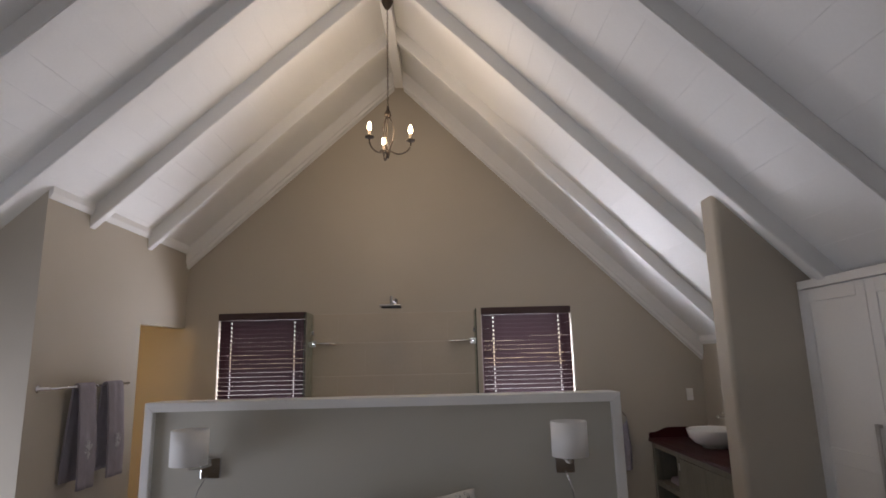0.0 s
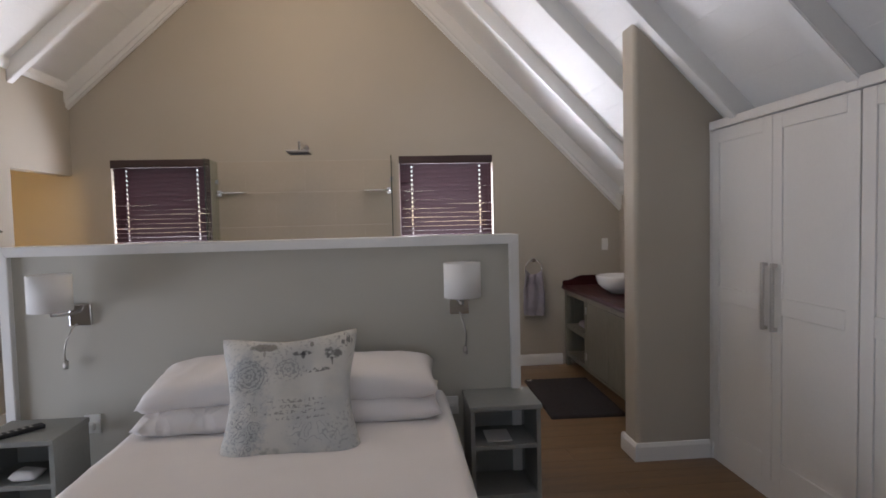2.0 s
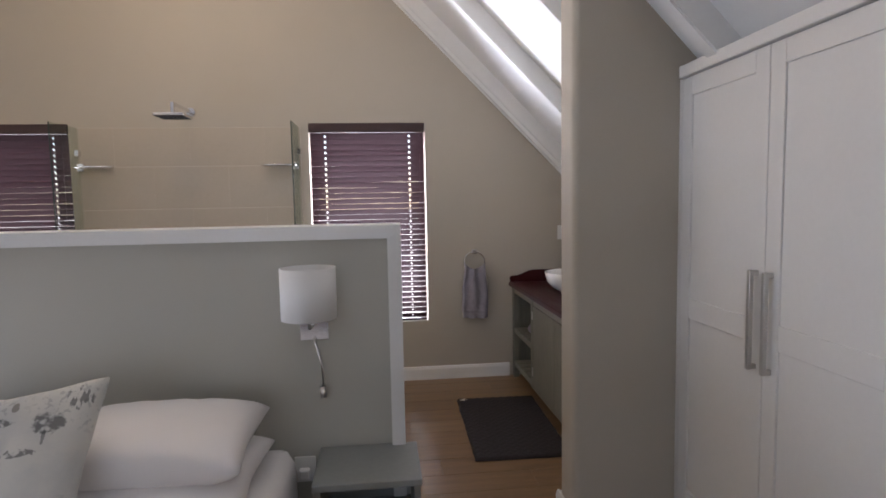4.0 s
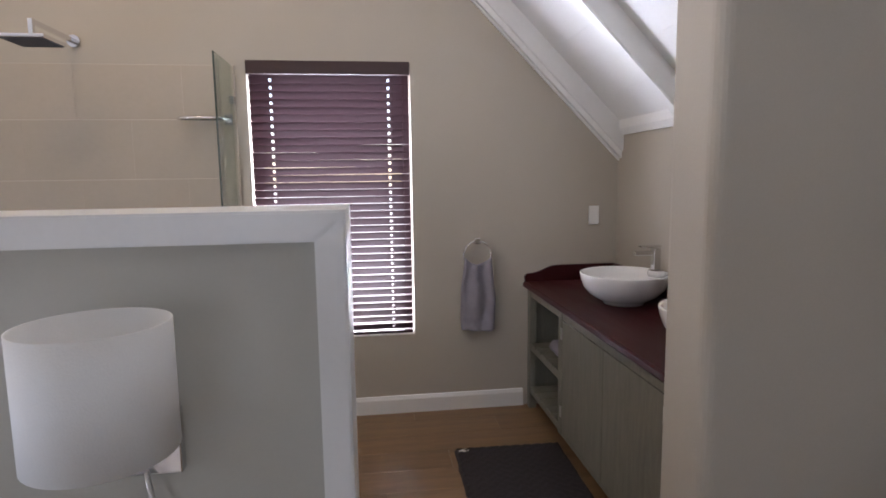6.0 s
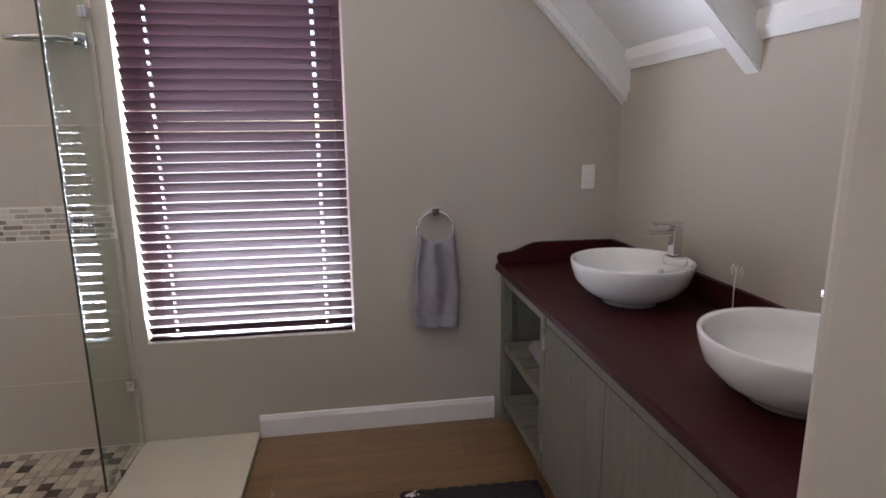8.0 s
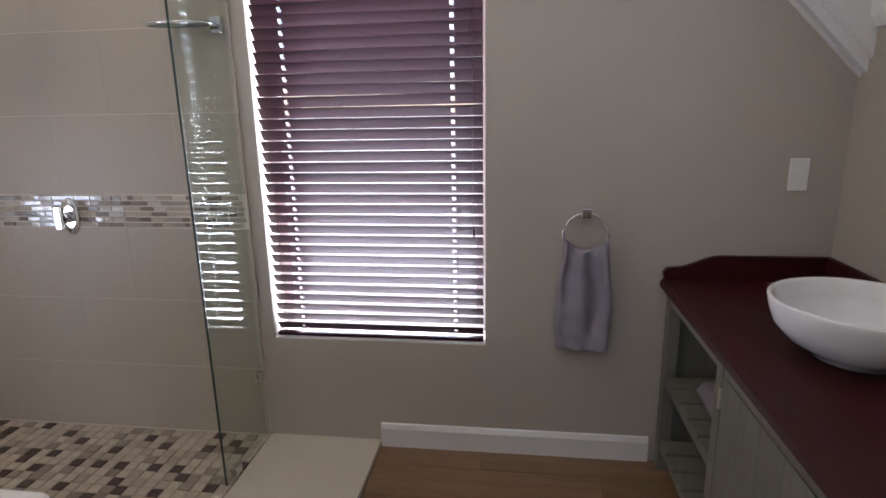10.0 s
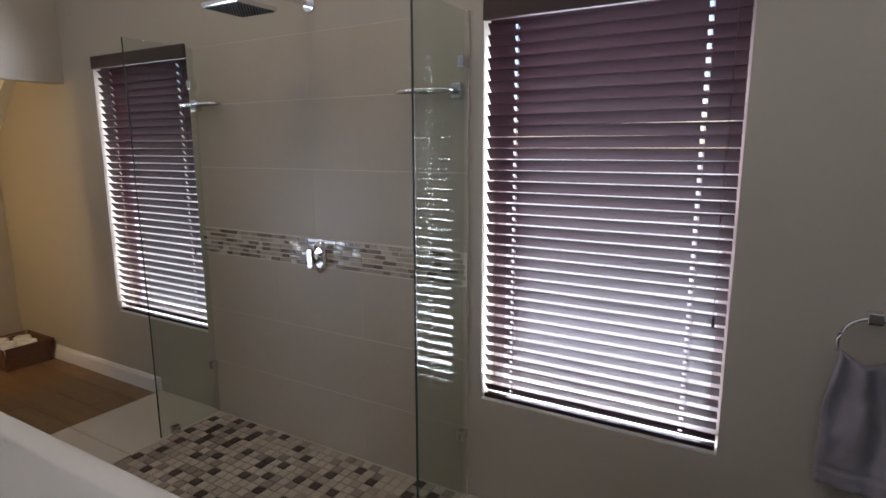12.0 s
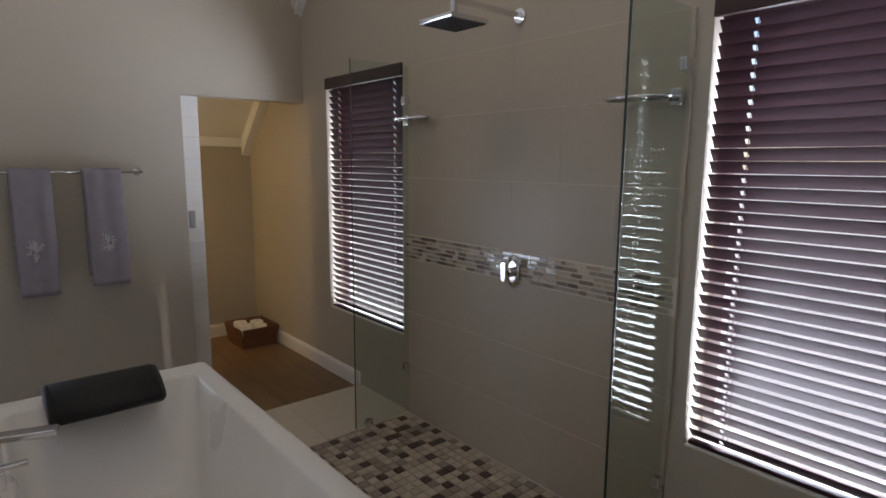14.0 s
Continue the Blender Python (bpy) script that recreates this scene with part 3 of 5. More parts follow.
# printed scatter cushion
PRINT = mat("printed_cream_linen", (0.62, 0.60, 0.55), 0.92, var=0.04, scale=8, grain=300, bump=0.3)
nt = PRINT.node_tree
tc = nt.nodes.new("ShaderNodeTexCoord")
b = nt.nodes["Principled BSDF"]
prev = b.inputs["Base Color"].links[0].from_socket


def ink(prev, mapping, tex, lo, hi, where, color, amount):
    """Lays faded ink over the colour: a pattern, kept to patches of coarse noise."""
    mp = nt.nodes.new("ShaderNodeMapping")
    for key, val in mapping.items():
        mp.inputs[key].default_value = val
    nt.links.new(tc.outputs["Object"], mp.inputs["Vector"])
    nt.links.new(mp.outputs["Vector"], tex.inputs["Vector"])
    edge = nt.nodes.new("ShaderNodeMapRange")
    edge.inputs["From Min"].default_value, edge.inputs["From Max"].default_value = lo, hi
    nt.links.new(tex.outputs["Fac"], edge.inputs["Value"])
    patch = nt.nodes.new("ShaderNodeTexNoise")
    patch.inputs["Scale"].default_value = where[0]
    mp2 = nt.nodes.new("ShaderNodeMapping")
    mp2.inputs["Location"].default_value = where[1]
    nt.links.new(tc.outputs["Object"], mp2.inputs["Vector"])
    nt.links.new(mp2.outputs["Vector"], patch.inputs["Vector"])
    pr = nt.nodes.new("ShaderNodeMapRange")
    pr.inputs["From Min"].default_value, pr.inputs["From Max"].default_value = where[2], where[2] + 0.06
    nt.links.new(patch.outputs["Fac"], pr.inputs["Value"])
    mu = nt.nodes.new("ShaderNodeMath")
    mu.operation = "MULTIPLY"
    nt.links.new(edge.outputs["Result"], mu.inputs[0])
    nt.links.new(pr.outputs["Result"], mu.inputs[1])
    mu2 = nt.nodes.new("ShaderNodeMath")
    mu2.operation = "MULTIPLY"
    mu2.inputs[1].default_value = amount
    nt.links.new(mu.outputs[0], mu2.inputs[0])
    mx = nt.nodes.new("ShaderNodeMix")
    mx.data_type = "RGBA"
    nt.links.new(mu2.outputs[0], mx.inputs[0])
    nt.links.new(prev, mx.inputs[6])
    mx.inputs[7].default_value = (*color, 1)
    return mx.outputs[2]


def noise_node(scale, detail=6):
    n = nt.nodes.new("ShaderNodeTexNoise")
    n.inputs["Scale"].default_value, n.inputs["Detail"].default_value = scale, detail
    return n


class Traced:
    """Thin drawn lines that follow the contours of a noise."""

    def __init__(self, scale, width, detail=2):
        n = noise_node(scale, detail)
        self.inputs = n.inputs
        saw = nt.nodes.new("ShaderNodeMath")
        saw.operation = "PINGPONG"
        saw.inputs[1].default_value = 0.045
        nt.links.new(n.outputs["Fac"], saw.inputs[0])
        inv = nt.nodes.new("ShaderNodeMapRange")
        inv.inputs["From Min"].default_value, inv.inputs["From Max"].default_value = 0.0, width
        inv.inputs["To Min"].default_value, inv.inputs["To Max"].default_value = 1.0, 0.0
        nt.links.new(saw.outputs[0], inv.inputs["Value"])
        self.outputs = {"Fac": inv.outputs["Result"]}


GREY, INK = (0.18, 0.188, 0.196), (0.06, 0.06, 0.062)
SEPIA = (0.15, 0.135, 0.115)


def motif(prev, x, y, rx, ry, color, amount, tex=None, lo=0.4, hi=0.6, stretch=(1, 1, 1), turn=0.0):
    """One printed figure: an oval at (x, y) on the cover, filled or broken up by a pattern."""
    mp = nt.nodes.new("ShaderNodeMapping")
    mp.vector_type = "TEXTURE"
    mp.inputs["Location"].default_value = (x, y, 0)
    mp.inputs["Rotation"].default_value = (0, 0, radians(turn))
    mp.inputs["Scale"].default_value = (rx, ry, 100)
    nt.links.new(tc.outputs["Object"], mp.inputs["Vector"])
    ln = nt.nodes.new("ShaderNodeVectorMath")
    ln.operation = "LENGTH"
    nt.links.new(mp.outputs["Vector"], ln.inputs[0])
    rough = noise_node(60, 3)
    nt.links.new(tc.outputs["Object"], rough.inputs["Vector"])
    ad = nt.nodes.new("ShaderNodeMath")
    nt.links.new(ln.outputs["Value"], ad.inputs[0])
    nt.links.new(rough.outputs["Fac"], ad.inputs[1])
    oval = nt.nodes.new("ShaderNodeMapRange")
    oval.inputs["From Min"].default_value, oval.inputs["From Max"].default_value = 1.5, 1.3
    nt.links.new(ad.outputs[0], oval.inputs["Value"])
    mu = nt.nodes.new("ShaderNodeMath")
    mu.operation = "MULTIPLY"
    mu.inputs[1].default_value = amount
    nt.links.new(oval.outputs["Result"], mu.inputs[0])
    fac = mu.outputs[0]
    if tex:
        m2 = nt.nodes.new("ShaderNodeMapping")
        m2.inputs["Location"].default_value = (-x * stretch[0], -y * stretch[1], 0)
        m2.inputs["Scale"].default_value = stretch
        nt.links.new(tc.outputs["Object"], m2.inputs["Vector"])
        nt.links.new(m2.outputs["Vector"], tex.inputs["Vector"])
        cut = nt.nodes.new("ShaderNodeMapRange")
        cut.inputs["From Min"].default_value, cut.inputs["From Max"].default_value = lo, hi
        nt.links.new(tex.outputs["Fac"], cut.inputs["Value"])
        m3 = nt.nodes.new("ShaderNodeMath")
        m3.operation = "MULTIPLY"
        nt.links.new(fac, m3.inputs[0])
        nt.links.new(cut.outputs["Result"], m3.inputs[1])
        fac = m3.outputs[0]
    mx = nt.nodes.new("ShaderNodeMix")
    mx.data_type = "RGBA"
    nt.links.new(fac, mx.inputs[0])
    nt.links.new(prev, mx.inputs[6])
    mx.inputs[7].default_value = (*color, 1)
    return mx.outputs[2]


def rings():
    w = nt.nodes.new("ShaderNodeTexWave")
    w.wave_type, w.rings_direction = "RINGS", "Z"
    w.inputs["Scale"].default_value, w.inputs["Distortion"].default_value = 17, 7.0
    w.inputs["Detail Scale"].default_value = 4
    return w


col = ink(prev, {"Scale": (1, 1, 1)}, noise_node(6), 0.46, 0.62, (2.0, (3, 1, 0), 0.36), (0.42, 0.44, 0.45), 0.5)
col = ink(col, {"Scale": (1, 1, 1)}, noise_node(70, 3), 0.55, 0.62, (3.0, (8, 1, 0), 0.45), GREY, 0.35)
col = motif(col, -0.17, -0.03, 0.10, 0.24, (0.37, 0.395, 0.41), 0.6, noise_node(9), 0.35, 0.6)
col = motif(col, -0.16, 0.085, 0.085, 0.08, GREY, 0.6, rings(), 0.5, 0.85)
col = motif(col, 0.0, 0.10, 0.07, 0.05, GREY, 0.5, rings(), 0.5, 0.8)
col = motif(col, -0.17, -0.13, 0.065, 0.12, GREY, 0.8, Traced(16, 0.016), 0.2, 0.8)
col = motif(col, -0.098, 0.214, 0.062, 0.022, SEPIA, 0.7, turn=-4)
col = motif(col, -0.10, 0.185, 0.007, 0.02, SEPIA, 0.5)
col = motif(col, 0.10, 0.215, 0.009, 0.016, SEPIA, 0.7)
col = motif(col, 0.063, 0.172, 0.046, 0.012, INK, 0.75, noise_node(50, 2), 0.4, 0.5)
col = motif(col, 0.063, 0.165, 0.01, 0.018, INK, 0.8)
col = motif(col, 0.188, 0.162, 0.044, 0.03, INK, 0.75, noise_node(40, 2), 0.4, 0.52)
col = motif(col, 0.185, 0.128, 0.005, 0.022, INK, 0.6)
col = motif(col, 0.245, 0.232, 0.032, 0.04, INK, 0.7, noise_node(60, 1), 0.5, 0.56, (2.0, 0.5, 1), 25)
col = motif(col, 0.125, 0.088, 0.065, 0.011, INK, 0.7, noise_node(60, 2), 0.48, 0.56)
for k in range(4):
    col = motif(col, 0.03 + 0.02 * (k % 2), -0.035 - 0.024 * k, 0.13 - 0.015 * (k % 2), 0.009, INK, 0.5, noise_node(75 + 6 * k, 2), 0.5, 0.57)
col = motif(col, 0.10, -0.17, 0.12, 0.05, GREY, 0.45, Traced(12, 0.014), 0.2, 0.8)
col = motif(col, -0.07, -0.235, 0.04, 0.024, (0.17, 0.20, 0.17), 0.55, noise_node(26), 0.35, 0.55)
col = motif(col, -0.235, -0.245, 0.03, 0.022, (0.17, 0.20, 0.17), 0.6, rings(), 0.4, 0.7)
nt.links.new(col, b.inputs["Base Color"])
pillow("scatter_cushion", pose(0.56, 2.685, 0.71, 55, 0, 2) @ pose(0, 0, 0, 0, 0, 2.5), 0.59, 0.60, 0.17, 8.0, PRINT, "cream scatter cushion with faded grey script and flower print", pinch=0.3, wrinkle=0.013)


def nightstand(at, label):
    w, d, hgt = 0.36, 0.3, 0.515
    x, y, _ = at
    n = thing("nightstand", at, label, "nightstand", group="nightstands beside the bed")
    x0, x1, y0, y1, t = x - w / 2, x + w / 2, y, y + d, 0.022
    part("top", boxed(x0 - 0.006, x1 + 0.006, y0 - 0.012, y1, hgt - 0.026, hgt, bev=0.004), GREYWOOD, n)
    for a in (x0, x1 - t):
        part("side_panel", boxed(a, a + t, y0, y1, 0, hgt - 0.026, bev=0.002), GREYWOOD, n)
    part("back_panel", boxed(x0 + t, x1 - t, y1 - 0.014, y1 - 0.002, 0.03, hgt - 0.026), GREYWOOD, n)
    part("shelf", boxed(x0 + t, x1 - t, y0 + 0.004, y1 - 0.014, 0.285, 0.307, bev=0.002), GREYWOOD, n)
    part("bottom_panel", boxed(x0 + t, x1 - t, y0 + 0.004, y1 - 0.014, 0.03, 0.05, bev=0.002), GREYWOOD, n)
    part("plinth", boxed(x0 + t, x1 - t, y0 + 0.01, y0 + 0.028, 0, 0.03), GREYWOOD, n)
    return n


nsr = nightstand((1.558, 3.04, 0), "grey painted open nightstand with a shelf")
nsl = copy_thing(nsr, pose(-0.715, 2.9, 0))
solid("booklet", boxed(1.47, 1.60, 3.09, 3.25, 0.307, 0.315, bev=0.002), PAPER, "thin pale booklet lying on the nightstand shelf", "booklet")
r = thing("remote_control", (-0.74, 3.0, 0.515), "black remote control lying on a nightstand", "remote")
bm = boxed(-0.025, 0.025, -0.1, 0.1, 0, 0.02, bev=0.006)
bm.transform(pose(-0.74, 3.0, 0.515, 0, 0, -40))
part("remote_body", bm, BLACK, r)
for i in range(3):
    for j in range(5):
        bm = boxed(-0.018 + i * 0.013, -0.010 + i * 0.013, -0.08 + j * 0.03, -0.068 + j * 0.03, 0.02, 0.0225)
        bm.transform(pose(-0.74, 3.0, 0.515, 0, 0, -40))
        part("button", bm, GREYWOOD, r)
bm = cushion_mesh(0.12, 0.10, 0.05, 5.5, n=10, wrinkle=0.012)
ob = solid("folded_cloth", bm, PAPER, "small crumpled white cloth on a nightstand shelf", "cloth")
ob.matrix_world = pose(-0.70, 2.98, 0.332)


def wall_lamp(x, z, px, drop, label):
    """A drum shade on an arm, with a square plate at px and a bendy reading light."""
    y = HY0 + 0.035
    pz = z - drop
    l = thing("wall_lamp", (px, y, pz), label, "lamp", group="bedside wall lamps")
    bm = bmesh.new()
    lathe(bm, (x, y - 0.165, z - 0.09), [(0.097, 0), (0.097, 0.18), (0.094, 0.18), (0.094, 0)], 40, close=True)
    part("shade", bm, SHADE, l, "white fabric drum shade")
    part("wall_plate", boxed(px - 0.054, px + 0.054, y - 0.022, y, pz - 0.055, pz + 0.055, bev=0.003), CHROME, l, "polished square plate")
    bm = bmesh.new()
    tube(bm, [(px, y - 0.02, pz + 0.02), (px + (x - px) * 0.5, y - 0.08, pz + 0.012), (x, y - 0.165, pz + 0.02), (x, y - 0.165, z)], 0.007, 10)
    part("arm", bm, NICKEL, l)
    bm = bmesh.new()
    lathe(bm, (x, y - 0.165, z - 0.075), [(0, 0), (0.016, 0), (0.016, 0.04), (0.02, 0.05), (0.026, 0.075), (0.018, 0.1), (0, 0.11)], 16)
    part("bulb", bm, PLASTIC, l)
    bm = bmesh.new()
    s = 1 if px <= x else -1
    pts = []
    for i in range(11):
        f = i / 10
        bend = 0.03 * math.sin(f * 2.2) if s > 0 else -0.02 - 0.055 * f - 0.012 * math.sin(f * 3)
        pts.append((px + bend, y - 0.03 - 0.03 * math.sin(f * 3.1), pz - 0.045 - 0.2 * f))
    tube(bm, pts, 0.0045, 8)
    part("reading_arm", bm, NICKEL, l)
    bm = bmesh.new()
    e = Vector(pts[-1])
    tube(bm, [e + Vector((0, 0, 0.01)), e + Vector((0.004, -0.012, -0.03))], 0.012, 12)
    part("reading_head", bm, NICKEL, l)


wall_lamp(1.368, 1.143, 1.366, 0.147, "white drum wall lamp with a bendy reading arm")
wall_lamp(-0.675, 1.145, -0.615, 0.134, "white drum wall lamp set beside its chrome plate")
for x, lab in ((1.31, "white wall socket with a plug low on the headboard wall"), (-0.59, "white wall socket low on the headboard wall")):
    s = thing("wall_socket", (x, HY0 + 0.035, 0.43), lab, "socket")
    part("plate", boxed(x - 0.04, x + 0.04, HY0 + 0.025, HY0 + 0.035, 0.38, 0.48, bev=0.003), PLASTIC, s)
    part("plug", boxed(x - 0.02, x + 0.02, HY0 - 0.005, HY0 + 0.025, 0.4, 0.44, bev=0.006), PLASTIC, s)


# cupboards along the right side
def cupboard(y0, y1, label):
    xf = 2.872
    c = thing("wardrobe", (xf, (y0 + y1) / 2, 0), label, "wardrobe", group="built-in wardrobes")
    bm = bmesh.new()
    t = 0.018
    prof = [(xf + 0.022, 0.08), (XR - 0.004, 0.08), (XR - 0.004, 1.45), (xf + 0.022, zr(xf + 0.022) - 0.01)]
    prism(bm, prof, "y", y0, y1)
    part("carcass", bm, CUPBOARD, c)
    part("plinth", boxed(xf + 0.012, xf + 0.04, y0, y1, 0, 0.1), CUPBOARD, c)
    part("cornice", boxed(xf - 0.017, xf + 0.022, y0, y1, 1.936, 1.985, bev=0.004), CUPBOARD, c, "flat white cornice board")
    mid = (y0 + y1) / 2
    for a, b, hinge in ((y0 + 0.003, mid - 0.002, 1), (mid + 0.002, y1 - 0.003, -1)):
        d = part("door", boxed(xf + 0.008, xf + 0.02, a + 0.002, b - 0.002, 0.105, 1.931), CUPBOARD, c)
        st = 0.068
        bm = bmesh.new()
        for dims in ((a, a + st, 0.103, 1.933), (b - st, b, 0.103, 1.933)):
            box(bm, xf, xf + 0.01, dims[0], dims[1], dims[2], dims[3], bev=0.003)
        for z0, z1 in ((0.103, 0.225), (0.955, 1.04), (1.857, 1.933)):
            box(bm, xf, xf + 0.01, a + st, b - st, z0, z1, bev=0.003)
        part("door_frame", bm, CUPBOARD, d)
        hy = b - 0.035 if hinge > 0 else a + 0.035
        bm = bmesh.new()
        box(bm, xf - 0.032, xf - 0.016, hy - 0.0085, hy + 0.0085, 0.87, 1.208, bev=0.003)
        for z in (0.88, 1.198):
            box(bm, xf - 0.022, xf + 0.001, hy - 0.007, hy + 0.007, z - 0.008, z + 0.008)
        part("handle", bm, NICKEL, d, "long brushed steel bar handle")


cupboard(2.36, 3.42, "off-white panelled wardrobe with two closed doors")
cupboard(1.299, 2.3585, "off-white panelled wardrobe, doors closed")
part("filler_strip", boxed(2.874, 2.89, 3.422, PY0 - 0.001, 0, 1.937), CUPBOARD, bpy.data.objects["wardrobe"])
structure("wall_cupboard_end", boxed(2.88, XR, 1.16, 1.29, -0.02, 1.5), WALL, "short greige wall closing the row of cupboards", "wall")

# chandelier
CX, CY = 0.305, 4.2
ch = thing("chandelier", (CX, CY, RZ - 0.07), "bronze three-arm candle chandelier, lit, hanging from the ridge", "chandelier")
bm = bmesh.new()
lathe(bm, (CX, CY, RZ - 0.07), [(0, -0.075), (0.018, -0.07), (0.03, -0.05), (0.045, -0.015), (0.05, 0.0), (0, 0.0)], 20)
part("ceiling_cup", bm, BRONZE, ch)
zt, zb = 3.56, RZ - 0.14
bm = bmesh.new()
n = 34
for i in range(n):
    z = zt + (zb - zt) * (i + 0.5) / n
    a = i % 2 * math.pi / 2
    ring = [(CX + 0.006 * math.cos(t) * math.cos(a), CY + 0.006 * math.cos(t) * math.sin(a), z + 0.017 * math.sin(t)) for t in [2 * math.pi * k / 8 for k in range(9)]]
    tube(bm, ring, 0.0022, 5)
part("chain", bm, BRONZE, ch)
bm = bmesh.new()
lathe(bm, (CX, CY, 3.47), [(0, 0.09), (0.01, 0.085), (0.012, 0.06), (0.026, 0.03), (0.03, 0.01), (0.012, -0.005), (0, -0.005)], 18)
part("top_cap", bm, BRONZE, ch)
bm = bmesh.new()
lathe(bm, (CX, CY, 3.12), [(0, 0), (0.007, 0.008), (0.012, 0.03), (0.02, 0.05), (0.012, 0.07), (0, 0.075)], 16)
part("finial", bm, BRONZE, ch)
for k in range(3):
    a = radians(106 + 120 * k)
    u = Vector((math.cos(a), math.sin(a), 0))
    c = Vector((CX, CY, 0))
    bm = bmesh.new()
    pts = []
    for i in range(13):
        f = i / 12
        pts.append(c + u * (0.012 + 0.035 * math.sin(math.pi * f)) + Vector((0, 0, 3.47 - 0.28 * f)))
    for i in range(1, 13):
        f = i / 12
        t = radians(-150 + 165 * f)
        pts.append(c + u * (0.0995 + 0.0875 * math.cos(t)) + Vector((0, 0, 3.228 + 0.0775 * math.sin(t))))
    tube(bm, pts, 0.0058, 8)
    arm = part("arm", bm, BRONZE, ch)
    p = c + u * 0.185
    bm = bmesh.new()
    lathe(bm, (p.x, p.y, 3.245), [(0, -0.012), (0.012, -0.008), (0.034, 0.002), (0.036, 0.01), (0.014, 0.008), (0.0125, 0.012), (0.0125, 0.06), (0, 0.06)], 20)
    part("candle_cup", bm, BRONZE, arm)
    bm = bmesh.new()
    lathe(bm, (p.x, p.y, 3.305), [(0, 0), (0.01, 0.0), (0.017, 0.02), (0.018, 0.034), (0.012, 0.056), (0.004, 0.074), (0, 0.078)], 18)
    part("bulb", bm, FLAME, arm, "glowing warm candle bulb")
    li = bpy.data.lights.new("bulb_light", "POINT")
    li.energy, li.color, li.shadow_soft_size = 4.1, (1.0, 0.79, 0.50), 0.08
    new("bulb_light", li).location = (p.x, p.y, 3.345)


# ---- bathroom ----
# freestanding bath
TX0, TX1, TY0, TY1, TZ = -0.645, 1.07, 3.67, 4.56, 0.6


def rounded(x0, x1, y0, y1, r, z, n=8):
    pts = []
    for cx, cy, a0 in ((x1 - r, y1 - r, 0), (x0 + r, y1 - r, 90), (x0 + r, y0 + r, 180), (x1 - r, y0 + r, 270)):
        for i in range(n + 1):
            a = radians(a0 + 90 * i / n)
            pts.append((cx + r * math.cos(a), cy + r * math.sin(a), z))
    return pts


def loft(bm, loops, cap=True):
    rings = [[bm.verts.new(p) for p in l] for l in loops]
    for a, b in zip(rings, rings[1:]):
        for k in range(len(a)):
            bm.faces.new((a[k], a[(k + 1) % len(a)], b[(k + 1) % len(b)], b[k])).smooth = True
    if cap:
        bm.faces.new(rings[0])
        bm.faces.new(rings[-1])
    bmesh.ops.recalc_face_normals(bm, faces=bm.faces)


bath = thing("bathtub", ((TX0 + TX1) / 2, (TY0 + TY1) / 2, 0), "white rectangular bathtub standing behind the headboard wall", "bathtub")
bm = bmesh.new()
W = 0.085
loft(bm, [rounded(TX0, TX1, TY0, TY1, 0.025, 0.0), rounded(TX0, TX1, TY0, TY1, 0.025, TZ - 0.012), rounded(TX0 + 0.004, TX1 - 0.004, TY0 + 0.004, TY1 - 0.004, 0.024, TZ - 0.003),
          rounded(TX0 + 0.012, TX1 - 0.012, TY0 + 0.012, TY1 - 0.012, 0.02, TZ), rounded(TX0 + W - 0.01 + 0.05, TX1 - W + 0.01, TY0 + W + 0.04, TY1 - W + 0.01, 0.05, TZ),
          rounded(TX0 + W + 0.05, TX1 - W, TY0 + W + 0.05, TY1 - W, 0.055, TZ - 0.012), rounded(TX0 + 0.28, TX1 - 0.16, TY0 + 0.2, TY1 - 0.16, 0.1, 0.2), rounded(TX0 + 0.36, TX1 - 0.24, TY0 + 0.28, TY1 - 0.24, 0.08, 0.16)])
part("tub_shell", bm, ACRYLIC, bath)
bm = bmesh.new()
lathe(bm, (0.2, 4.15, 0.16), [(0, 0.004), (0.03, 0.004), (0.034, 0.0)], 20)
part("drain", bm, CHROME, bath)
hp = thing("bath_headrest", (-0.42, 4.12, TZ), "black padded headrest hooked over the bathtub's end", "headrest")
bm = bmesh.new()
prof = [(-0.53, 0.604), (-0.535, 0.648), (-0.515, 0.680), (-0.47, 0.690), (-0.385, 0.665), (-0.325, 0.625), (-0.312, 0.597), (-0.335, 0.577), (-0.375, 0.59), (-0.42, 0.603)]
def slice_of(yy, sc):
    return [(-0.43 + (x + 0.43) * sc, yy, 0.635 + (z - 0.635) * sc) for x, z in prof]


loft(bm, [slice_of(3.945, 1.0), slice_of(4.12, 1.004), slice_of(4.295, 1.0)])
part("pad", bm, BLACK, hp)
for y0, sg in ((3.9445, -1), (4.2955, 1)):
    bm = bmesh.new()
    loft(bm, [slice_of(y0, 0.995), slice_of(y0 + sg * 0.01, 0.97), slice_of(y0 + sg * 0.018, 0.88)])
    part("end_cap", bm, BLACK, hp)
mx = thing("bath_mixer", (-0.02, 3.76, TZ), "chrome deck-mounted bath mixer on the tub's rim", "tap")
bm = bmesh.new()
box(bm, -0.05, 0.01, 3.735, 3.785, TZ, TZ + 0.11, bev=0.006)
part("tap_body", bm, CHROME, mx)
bm = bmesh.new()
box(bm, -0.045, 0.005, 3.735, 3.93, TZ + 0.105, TZ + 0.125, bev=0.004)
bm.transform(Matrix.Translation((-0.02, 3.76, 0)) @ Matrix.Rotation(radians(-18), 4, "Z") @ Matrix.Translation((0.02, -3.76, 0)))
part("spout", bm, CHROME, mx)
